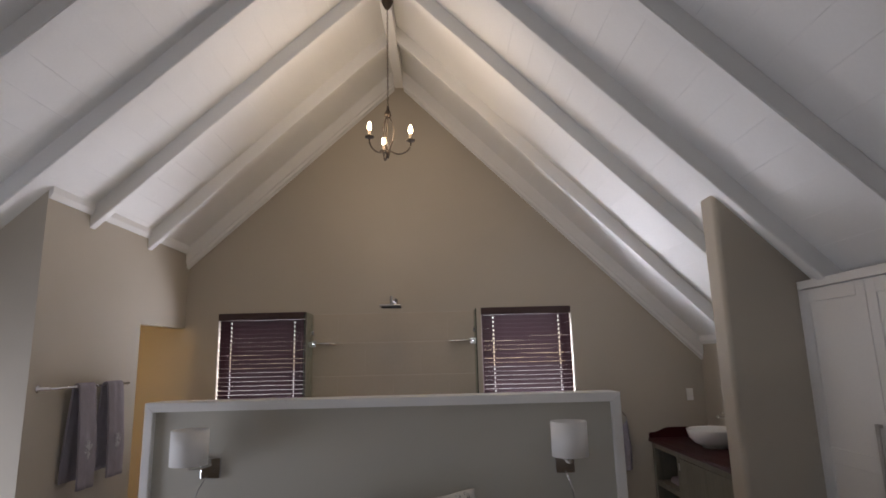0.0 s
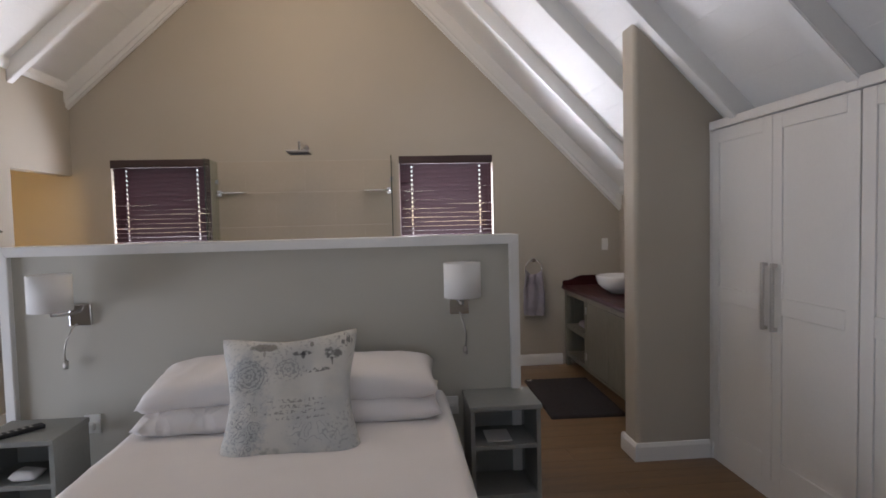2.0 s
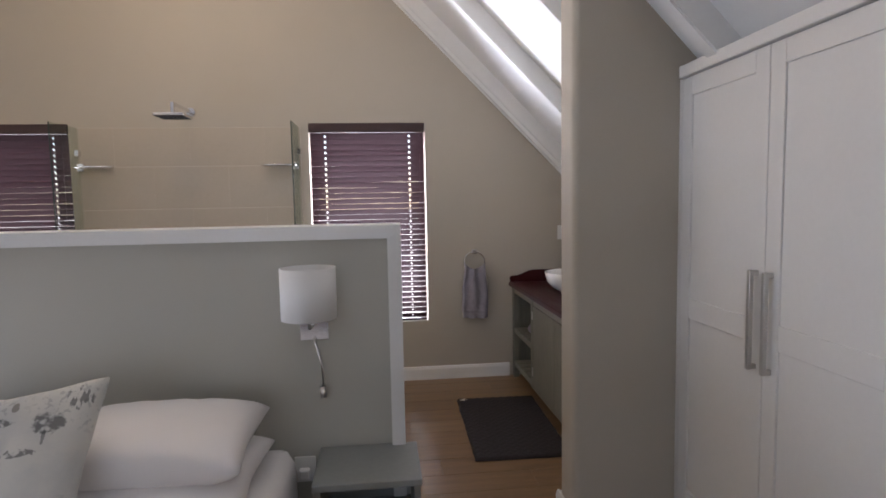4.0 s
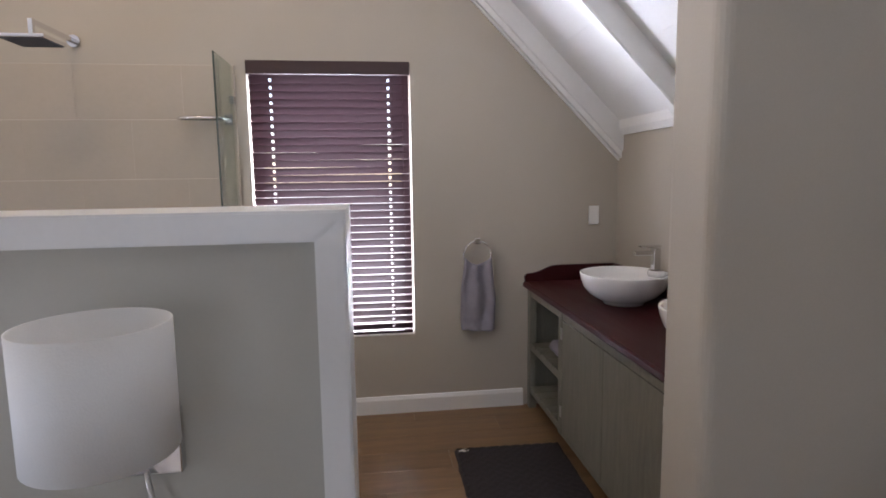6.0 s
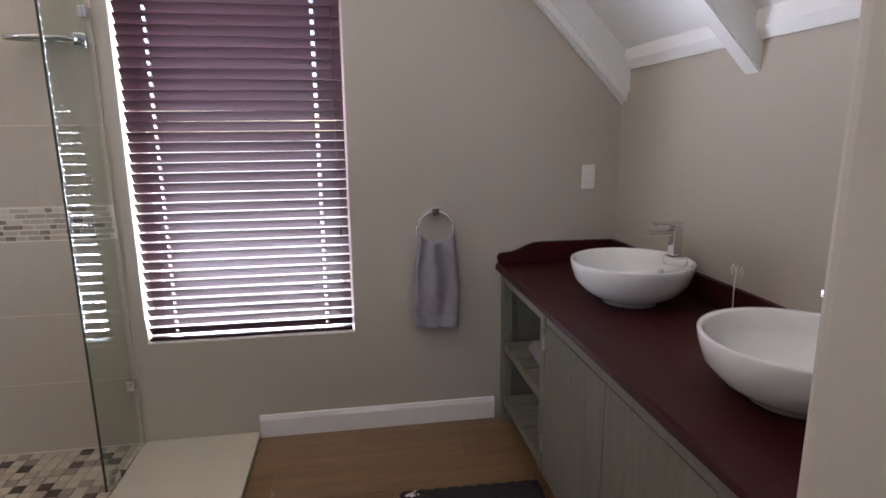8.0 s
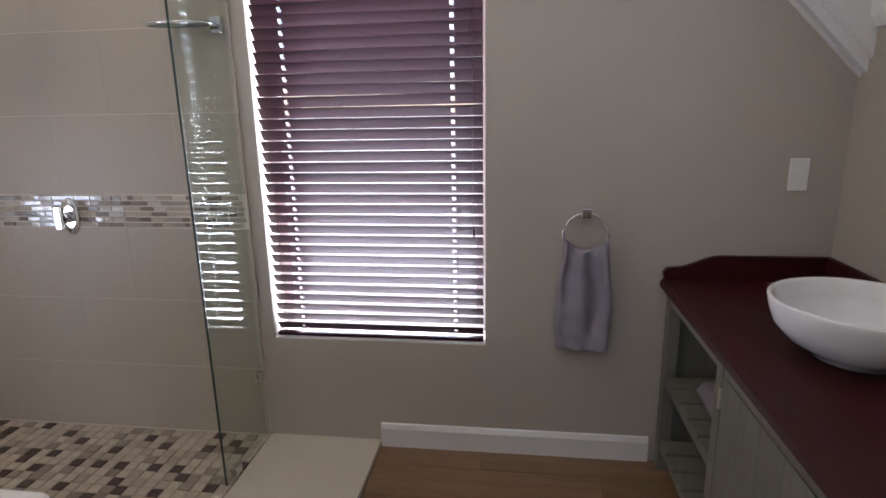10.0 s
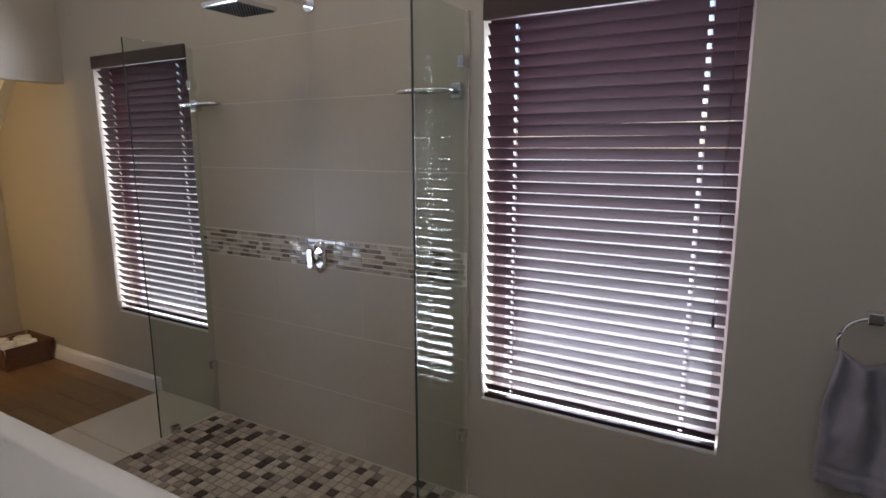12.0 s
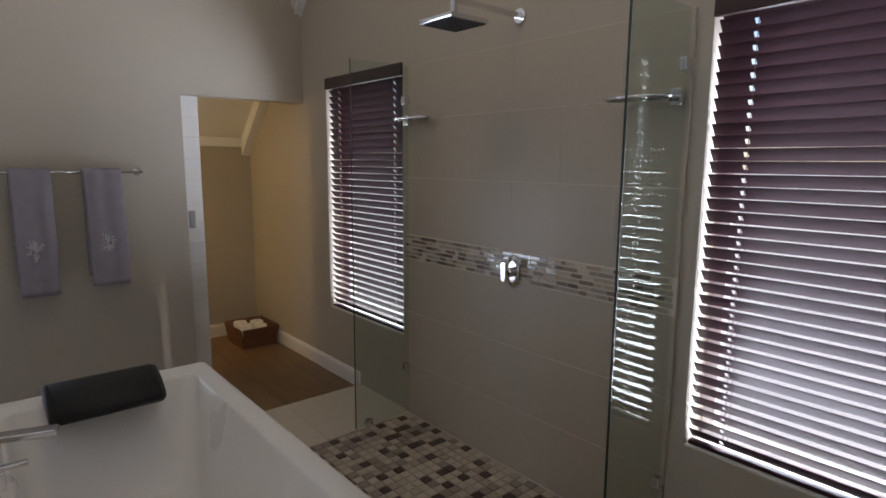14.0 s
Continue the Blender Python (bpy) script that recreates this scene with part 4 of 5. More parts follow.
for dx in (-0.14, 0.10):
    bm = bmesh.new()
    box(bm, dx - 0.02 - 0.02, dx + 0.0, 3.745, 3.785, TZ, TZ + 0.055, bev=0.004)
    box(bm, dx - 0.02 - 0.012, dx - 0.008, 3.75, 3.84, TZ + 0.055, TZ + 0.068, bev=0.003)
    part("tap_lever", bm, CHROME, mx)

# shower: ledges, tiled wall, mosaic
SX0, SX1, SY0 = -0.622, 1.025, 4.58
MX0 = -0.582
for x0, x1, lab in ((SX1 + 0.008, 1.535, "cream tiled step beside the shower"), (-1.162, MX0 - 0.006, "cream tiled step between shower and alcove")):
    k = thing("shower_step", ((x0 + x1) / 2, 5.2, 0), lab, "step", kind="structure")
    part("step_core", boxed(x0 + 0.004, x1 - 0.004, SY0, G, -0.005, 0.016), GROUT, k)
    for ya, yb in ((SY0, 5.17), (5.173, G - 0.001)):
        part("tile", boxed(x0, x1, ya, yb, 0.0, 0.025, bev=0.003), LEDGE, k)
structure("shower_floor_bed", boxed(MX0 - 0.006, SX1 + 0.008, SY0, G, -0.005, 0.014), GROUT, "grouted bed of the shower floor", "floor")
rail = structure("shower_tile_bed", boxed(SX0, SX1, G - 0.0131, G, 0.014, 2.048), WALL_GROUT, "tiled shower wall with a mosaic band", "wall")


dr = thing("shower_drain", (0.257, 5.155, 0.0225), "small grey steel drain grate set in the shower floor", "drain")
part("drain_frame", boxed(0.209, 0.305, 5.107, 5.203, 0.0222, 0.0245, bev=0.001), NICKEL, dr)
for k in range(5):
    part("drain_slot", boxed(0.221 + k * 0.0155, 0.2295 + k * 0.0155, 5.122, 5.188, 0.0246, 0.0252), BLACK, dr)


def piece(name, me, parent, m):
    o = new(name, me)
    o.parent = parent
    o.matrix_basis = m
    return o


ROWS = [(0.026, 0.344), (0.344, 0.652), (0.652, 0.97), (1.112, 1.436), (1.436, 1.757), (1.757, 2.048)]
tw = (SX1 - SX0) / 3
for i, (z0, z1) in enumerate(ROWS):
    full = finish("wall_tile", boxed(0, tw - 0.0003, -0.008, 0, 0, z1 - z0 - 0.0022, bev=0.0007), TILE)
    half = finish("wall_tile_half", boxed(0, tw / 2 - 0.0003, -0.008, 0, 0, z1 - z0 - 0.0022, bev=0.0007), TILE)
    if i % 2:
        run = [(0, half), (0.5, full), (1.5, full), (2.5, half)]
    else:
        run = [(0, full), (1, full), (2, full)]
    for k, me in run:
        piece("wall_tile", me, rail, Matrix.Translation((SX0 + tw * k, G - 0.006, z0 + 0.001)))

sticks = {}
for ln in (0.028, 0.042, 0.058, 0.075):
    sticks[ln] = finish("mosaic_stick", boxed(0, ln - 0.0025, -0.009, 0, 0, 0.0175, bev=0.001), STICKS)
for r in range(6):
    x = SX0 + 0.002
    while x < SX1 - 0.03:
        ln = random.choice((0.028, 0.042, 0.042, 0.058, 0.058, 0.075))
        if x + ln > SX1:
            ln = 0.028
        piece("mosaic_stick", sticks[ln], rail, Matrix.Translation((x, G - 0.006 + random.uniform(-0.0006, 0.0006), 0.974 + r * 0.0228)) @ Matrix.Rotation(random.uniform(-0.02, 0.02), 4, "Z") @ Matrix.Rotation(random.uniform(-0.015, 0.015), 4, "X"))
        x += ln

mixer = thing("shower_mixer", (0.232, G - 0.014, 1.018), "chrome lever shower mixer on an oval plate", "tap")
bm = bmesh.new()
loft(bm, [[(0.232 + 0.042 * s * math.cos(a), G - 0.014 - d, 1.018 + 0.078 * s * math.sin(a)) for a in [2 * math.pi * k / 28 for k in range(28)]] for s, d in ((1, 0), (1, 0.006), (0.94, 0.011), (0.6, 0.014))])
part("cover_plate", bm, CHROME, mixer)
bm = bmesh.new()
tube(bm, [(0.232, G - 0.026, 1.018), (0.232, G - 0.075, 1.018)], 0.024, 20)
part("valve_body", bm, CHROME, mixer)
bm = boxed(0.214, 0.250, G - 0.093, G - 0.075, 0.973, 1.073, bev=0.007)
part("lever", bm, CHROME, mixer)

head = thing("rain_shower", (0.218, G, 2.15), "square chrome rain shower head on a straight wall arm", "shower head")
bm = bmesh.new()
tube(bm, [(0.218, G, 2.165), (0.218, G - 0.012, 2.165)], 0.032, 24)
part("wall_rose", bm, CHROME, head)
bm = bmesh.new()
box(bm, 0.207, 0.229, 5.325, G - 0.01, 2.154, 2.176, bev=0.003)
box(bm, 0.207, 0.229, 5.325, 5.347, 2.086, 2.16, bev=0.003)
part("arm", bm, CHROME, head)
bm = boxed(0.118, 0.318, 5.235, 5.435, 2.070, 2.088, bev=0.004)
plate = part("spray_plate", bm, CHROME, head)
part("spray_face", boxed(0.126, 0.31, 5.243, 5.427, 2.0675, 2.0705, bev=0.001), RUBBER, plate, "dark grey rubber spray face")
bm = bmesh.new()
for i in range(12):
    for j in range(12):
        lathe(bm, (0.135 + i * 0.0151, 5.252 + j * 0.0151, 2.0645), [(0, 0), (0.003, 0), (0.003, 0.004)], 6)
part("nozzles", bm, BLACK, plate)


# glass wings of the shower
def glass_wing(x, label):
    g = thing("shower_screen", (x, 5.58, 0.03), label, "shower screen", group="shower glass wings")
    p = part("glass_panel", boxed(x - 0.004, x + 0.004, 5.345, G - 0.012, 0.032, 2.045, bev=0.001), SHOWER_GLASS, g, "clear frameless glass with green edges")
    p.visible_shadow = False
    part("polished_edge", boxed(x - 0.0042, x + 0.0042, 5.3422, 5.3446, 0.032, 2.045), GLASS_EDGE, g, "dark green polished glass edge")
    for z in (0.32, 1.86):
        part("wall_clip", boxed(x - 0.014, x + 0.014, G - 0.055, G - 0.002, z - 0.022, z + 0.022, bev=0.003), CHROME, g)
    part("floor_clip", boxed(x - 0.014, x + 0.014, 5.405, 5.45, 0.02, 0.066, bev=0.003), CHROME, g)
    return g


glass_wing(SX1 - 0.012, "frameless glass shower wing fixed to the tiled wall")
glass_wing(SX0 + 0.026, "frameless glass shower wing fixed to the tiled wall")


def soap_shelf(x, s):
    k = thing("soap_shelf", (x, G - 0.014, 1.75), "small glass corner shelf on a chrome bracket", "shelf", group="shower shelves")
    bm = bmesh.new()
    loft(bm, [[(x - s * (0.135 + 0.125 * math.cos(a)), G - 0.09 + 0.06 * math.sin(a), 1.75 + dz) for a in [2 * math.pi * i / 24 for i in range(24)]] for dz in (0, 0.007)])
    p = part("glass_dish", bm, SMOKED, k, "smoky green glass dish")
    p.visible_shadow = False
    bm = bmesh.new()
    ring = [(x - s * (0.135 + 0.128 * math.cos(a)), G - 0.09 + 0.063 * math.sin(a), 1.754) for a in [2 * math.pi * i / 24 for i in range(25)]]
    tube(bm, ring, 0.0062, 10)
    tube(bm, [(x - s * 0.015, G - 0.04, 1.754), (x - s * 0.015, G - 0.09, 1.754)], 0.008, 10)
    box(bm, x - 0.022 - s * 0.015, x + 0.022 - s * 0.015, G - 0.05, G - 0.013, 1.725, 1.782, bev=0.003)
    part("bracket", bm, CHROME, k)


soap_shelf(SX1 - 0.02, 1)
soap_shelf(SX0 + 0.03, -1)

# towel ring with a hand towel
tr = thing("towel_ring", (2.371, G, 1.042), "round chrome towel ring on the gable wall", "towel ring")
part("wall_block", boxed(2.352, 2.392, G - 0.045, G, 1.028, 1.064, bev=0.004), CHROME, tr)
bm = bmesh.new()
tube(bm, [(2.371 + 0.083 * math.sin(a), G - 0.036, 0.962 + 0.083 * math.cos(a)) for a in [2 * math.pi * i / 40 for i in range(41)]], 0.0058, 10)
part("ring", bm, CHROME, tr)


def hanging_cloth(width_top, width_low, length, folds, depth, seed, n=24, m=40, thick=0.012, sag=0.0):
    """A folded cloth hanging from z = 0 downward in the x-z plane, towards -y."""
    bm = bmesh.new()
    front, back = [], []
    for j in range(m + 1):
        f = j / m
        w = width_top + (width_low - width_top) * min(1, f * 2.2)
        fr, bk = [], []
        for i in range(n + 1):
            u = i / n - 0.5
            dent = depth * (math.sin(u * folds * math.pi * 2 + seed + 0.6 * f) * (1 - 0.55 * f) + 1.0 * noise.noise(Vector((u * 3, f * 2.4, seed))) + 0.35 * noise.noise(Vector((u * 9, f * 9, seed))))
            edge = math.sqrt(max(0.0, 1 - (2 * u) ** 6))
            x = u * w + 0.012 * noise.noise(Vector((f * 3, seed, u)))
            z = -f * length - 0.012 * noise.noise(Vector((u * 4, seed, 3))) * f
            z += sag * (2 * u) ** 2 * max(0.0, 1 - f * 3) ** 2 + 0.0016 * math.sin(f * 190) * (0.78 < f < 0.93)
            dent += 0.004 * math.sin(f * length * 420) * (0.78 < f < 0.92) + depth * 0.8 * max(0.0, 1 - f * 2.5) * noise.noise(Vector((u * 7, f * 7, seed + 5)))
            t = thick * edge * (0.6 + 0.4 * math.sin(min(1.0, f * 8) * math.pi / 2))
            fr.append(bm.verts.new((x, -0.012 - dent - t, z)))
            bk.append(bm.verts.new((x, -0.004 - dent * 0.3 + 0.006, z)))
        front.append(fr), back.append(bk)
    for j in range(m):
        for i in range(n):
            bm.faces.new((front[j][i], front[j][i + 1], front[j + 1][i + 1], front[j + 1][i])).smooth = True
            bm.faces.new((back[j][i + 1], back[j][i], back[j + 1][i], back[j + 1][i + 1])).smooth = True
    for i in range(n):
        bm.faces.new((front[0][i + 1], front[0][i], back[0][i], back[0][i + 1]))
        bm.faces.new((front[m][i], front[m][i + 1], back[m][i + 1], back[m][i]))
    for j in range(m):
        bm.faces.new((front[j][0], front[j + 1][0], back[j + 1][0], back[j][0]))
        bm.faces.new((front[j + 1][n], front[j][n], back[j][n], back[j + 1][n]))
    return bm


ob = solid("hand_towel", hanging_cloth(0.162, 0.212, 0.40, 2.1, 0.018, 2.3, thick=0.024, sag=0.045), TOWEL, "mauve-grey terry hand towel hanging in a chrome ring", "towel")
ob.matrix_world = pose(2.372, G - 0.03, 0.905, 0, 0, 0)

sw = thing("light_switch", (3.105, G, 1.18), "white rectangular light switch on the gable wall", "switch")
part("plate", boxed(3.073, 3.137, G - 0.009, G, 1.125, 1.24, bev=0.003), PLASTIC, sw)
part("rocker", boxed(3.088, 3.122, G - 0.013, G - 0.008, 1.16, 1.205, bev=0.002), PLASTIC, sw)

# washstand
VX, VZ = 2.66, 0.787
v = thing("washstand", (2.94, 4.68, 0), "weathered sage-green wooden washstand with open shelves", "washstand")
fx = VX + 0.025
POSTS = (3.72, 4.02, 5.085, 5.66)
for i, y in enumerate(POSTS):
    part("post", boxed(fx, fx + 0.045, y - 0.0, y + 0.05, 0.09 if i in (1, 2) else 0, VZ - 0.035, bev=0.003), SAGE, v)
    if i in (0, 3):
        part("leg", boxed(XR - 0.06, XR - 0.015, y, y + 0.05, 0, VZ - 0.035, bev=0.003), SAGE, v)
part("top_rail", boxed(fx + 0.004, fx + 0.03, POSTS[0] + 0.05, POSTS[3], VZ - 0.085, VZ - 0.036, bev=0.002), SAGE, v)
part("bottom_rail", boxed(fx + 0.004, fx + 0.03, POSTS[1] + 0.05, POSTS[2], 0.09, 0.115, bev=0.002), SAGE, v)
part("end_panel", boxed(fx + 0.03, XR - 0.02, POSTS[0] - 0.012, POSTS[0] + 0.004, 0.09, VZ - 0.036), SAGE, v)
part("end_panel", boxed(fx + 0.045, XR - 0.02, POSTS[3] + 0.03, POSTS[3] + 0.045, 0.09, VZ - 0.036), SAGE, v)
for y in (POSTS[1] + 0.02, POSTS[2] + 0.015):
    part("divider", boxed(fx + 0.045, XR - 0.02, y, y + 0.016, 0.09, VZ - 0.036), SAGE, v)
part("back_panel", boxed(XR - 0.018, XR - 0.006, POSTS[0], POSTS[3] + 0.04, 0.09, VZ - 0.036), SAGE, v)
a, b = POSTS[1] + 0.053, POSTS[2] - 0.003
mid = (a + b) / 2
for y0, y1 in ((a, mid - 0.002), (mid + 0.002, b)):
    d = part("door", boxed(fx + 0.012, fx + 0.028, y0, y1, 0.118, VZ - 0.088), SAGE, v, "boarded sage door")
    nb = 4
    for k in range(nb):
        ya, yb = y0 + (y1 - y0) * k / nb, y0 + (y1 - y0) * (k + 1) / nb
        part("board", boxed(fx + 0.002, fx + 0.014, ya + 0.0004, yb - 0.0004, 0.118, VZ - 0.088, bev=0.0009), SAGE, d)
for y in (a - 0.008, b - 0.0):
    for z in (0.22, 0.63):
        part("hinge", boxed(fx - 0.004, fx + 0.004, y - 0.002, y + 0.012, z - 0.03, z + 0.03, bev=0.001), NICKEL, v, "small steel butt hinge")
for ya, yb in ((POSTS[2] + 0.05, POSTS[3]), (POSTS[0] + 0.05, POSTS[1])):
    for z in (0.125, 0.40):
        part("shelf_rail", boxed(fx + 0.006, fx + 0.03, ya, yb, z - 0.03, z, bev=0.002), SAGE, v)
        nn = 5 if yb - ya > 0.5 else 3
        for k in range(nn):
            w = (yb - ya) / nn
            part("shelf_slat", boxed(fx + 0.004, XR - 0.02, ya + k * w + 0.007, ya + (k + 1) * w - 0.007, z + 0.001, z + 0.016, bev=0.002), SAGE, v)
ob = solid("folded_towel", cloth_box(2.76, 3.0, 5.25, 5.52, 0.417, 0.475, 0.025, 0.004, 7.7, n=14), TOWEL, "folded grey towel on the washstand's slatted shelf", "towel")

tp = thing("mahogany_counter", (2.94, 4.68, VZ - 0.035), "dark mahogany counter with a scrolled upstand", "counter")
bm = bmesh.new()
prism(bm, [(VX, VZ - 0.028), (VX + 0.006, VZ - 0.035), (XR - 0.002, VZ - 0.035), (XR - 0.002, VZ), (VX + 0.01, VZ), (VX + 0.002, VZ - 0.008)], "y", PY1 + 0.003, G - 0.002)
part("slab", bm, MAHOGANY, tp)
bm = bmesh.new()
prof = [(VX + 0.012, VZ), (VX + 0.006, VZ + 0.03), (VX + 0.02, VZ + 0.048)]
for i in range(9):
    f = i / 8
    prof.append((VX + 0.05 + 0.16 * f, VZ + 0.05 + 0.045 * (0.5 - 0.5 * math.cos(math.pi * f))))
prof += [(XR - 0.024, VZ + 0.095), (XR - 0.024, VZ)]
prism(bm, prof, "y", G - 0.024, G - 0.002)
part("upstand", bm, MAHOGANY, tp)
bm = boxed(XR - 0.024, XR - 0.002, PY1 + 0.003, G - 0.002, VZ, VZ + 0.095, bev=0.002)
part("upstand", bm, MAHOGANY, tp)


def basin(at):
    x, y, z = at
    k = thing("basin", at, "white oval ceramic vessel basin on a mahogany counter", "basin", group="vessel basins")
    bm = bmesh.new()
    lathe(bm, (x, y, z), [(0, 0), (0.10, 0.0), (0.105, 0.012), (0.125, 0.02), (0.168, 0.047), (0.2, 0.085), (0.212, 0.125), (0.216, 0.148), (0.215, 0.154), (0.207, 0.154), (0.200, 0.148),
                          (0.193, 0.105), (0.165, 0.06), (0.11, 0.032), (0.03, 0.024), (0, 0.024)], 56, sx=1.0, sy=1.0)
    bowl = part("bowl", bm, CERAMIC, k)
    bm = bmesh.new()
    loft(bm, [[(x + 0.168 + 0.038 * r * math.cos(a), y + 0.052 * r * math.sin(a), z + 0.128 + h) for a in [2 * math.pi * i / 28 for i in range(28)]] for r, h in ((0.9, 0), (1, 0.012), (1, 0.024), (0.95, 0.0275))])
    part("tap_ledge", bm, CERAMIC, k)
    bm = bmesh.new()
    tube(bm, [(x + 0.119, y, z + 0.098), (x + 0.112, y, z + 0.1)], 0.013, 18)
    part("overflow_ring", bm, CHROME, k)
    bm = bmesh.new()
    lathe(bm, (x, y, z + 0.0245), [(0, 0.004), (0.018, 0.004), (0.022, 0.0)], 20)
    part("drain", bm, CHROME, k)
    t = thing("basin_tap", (x + 0.165, y, z + 0.1555), "square chrome basin mixer on the basin's ledge", "tap", group="basin taps")
    tx, tz = x + 0.165, z + 0.1555
    part("tap_base", boxed(tx - 0.026, tx + 0.026, y - 0.026, y + 0.026, tz, tz + 0.006, bev=0.002), CHROME, t)
    part("tap_body", boxed(tx - 0.018, tx + 0.018, y - 0.018, y + 0.018, tz + 0.006, tz + 0.115, bev=0.003), CHROME, t)
    part("spout", boxed(tx - 0.115, tx - 0.014, y - 0.016, y + 0.016, tz + 0.082, tz + 0.102, bev=0.003), CHROME, t)
    part("lever", boxed(tx - 0.085, tx + 0.02, y - 0.017, y + 0.017, tz + 0.121, tz + 0.13, bev=0.002), CHROME, t)
    return k


basin((2.99, 5.045, VZ))
basin((2.99, 4.25, VZ))

# wire ornament behind the basins
wo = thing("wire_stand", (3.17, 4.68, VZ), "small white wire stand on the counter", "ornament")
bm = bmesh.new()
tube(bm, [(3.17 + 0.045 * math.cos(a), 4.68 + 0.045 * math.sin(a), VZ + 0.004) for a in [2 * math.pi * i / 24 for i in range(25)]], 0.002, 6)
tube(bm, [(3.17 + 0.05 * math.cos(a), 4.68 + 0.05 * math.sin(a), VZ + 0.05) for a in [2 * math.pi * i / 24 for i in range(25)]], 0.002, 6)
for k in range(8):
    a = k * math.pi / 4
    tube(bm, [(3.17 + 0.045 * math.cos(a), 4.68 + 0.045 * math.sin(a), VZ + 0.004), (3.17 + 0.05 * math.cos(a), 4.68 + 0.05 * math.sin(a), VZ + 0.05)], 0.0018, 5)
part("wire_basket", bm, PLASTIC, wo)
bm = bmesh.new()
tube(bm, [(3.17, 4.725, VZ + 0.05), (3.175, 4.735, VZ + 0.14), (3.17, 4.72, VZ + 0.2)], 0.0022, 6)
for s in (-1, 1):
    tube(bm, [(3.17, 4.72, VZ + 0.17), (3.17, 4.72 + s * 0.02, VZ + 0.2), (3.17, 4.72 + s * 0.03, VZ + 0.18), (3.17, 4.72 + s * 0.018, VZ + 0.165)], 0.0018, 5)
part("wire_stem", bm, PLASTIC, wo)

# bath mat
bm = bmesh.new()
bmesh.ops.create_grid(bm, x_segments=70, y_segments=110, size=1)
for q in bm.verts:
    u, w = q.co.x, q.co.y
    q.co.x, q.co.y = 2.41 + 0.28 * u, 4.68 + 0.49 * w
    rim = 0 if max(abs(u), abs(w)) > 0.999 else 1
    q.co.z = 0.003 + rim * (0.016 + 0.002 * math.sin(w * 60 + 2 * math.sin(u * 30)) + 0.006 * noise.noise(Vector((u * 34, w * 55, 2))))
    q.co.x += 0.006 * noise.noise(Vector((w * 6, u * 3, 1)))
bm.transform(Matrix.Translation((2.41, 4.68, 0)) @ Matrix.Rotation(radians(-1.5), 4, "Z") @ Matrix.Translation((-2.41, -4.68, 0)))
for f in bm.faces:
    f.smooth = True
ext = bmesh.ops.extrude_edge_only(bm, edges=[e for e in bm.edges if e.is_boundary])["geom"]
for q in [q for q in ext if isinstance(q, bmesh.types.BMVert)]:
    q.co.z = 0.0005
solid("bath_mat", bm, RUG, "charcoal tufted bath mat on the wooden floor", "bath mat")
bm = boxed(0, 0.05, 0, 0.025, 0.012, 0.02)
bm.transform(pose(2.17, 5.12, 0.0, 0, 0, 25))
solid("care_label", bm, PAPER, "small white care label at the bath mat's corner", "label")

# towel rail with towels on the alcove wall
RXW = XN + 0.085
tr = thing("towel_rail", (XN, 4.12, 1.45), "chrome towel rail on the greige wall", "towel rail")
bm = bmesh.new()
tube(bm, [(RXW, 3.69, 1.452), (RXW, 4.615, 1.452)], 0.008, 12)
part("bar", bm, CHROME, tr)
for y in (3.7, 4.6):
    bm = bmesh.new()
    tube(bm, [(XN, y, 1.452), (XN + 0.006, y, 1.452), (XN + 0.0065, y, 1.452), (RXW, y, 1.452)], 0.011, 14, taper=lambda f: 2.2 if f < 0.5 else 1.0)
    part("rail_post", bm, CHROME, tr)


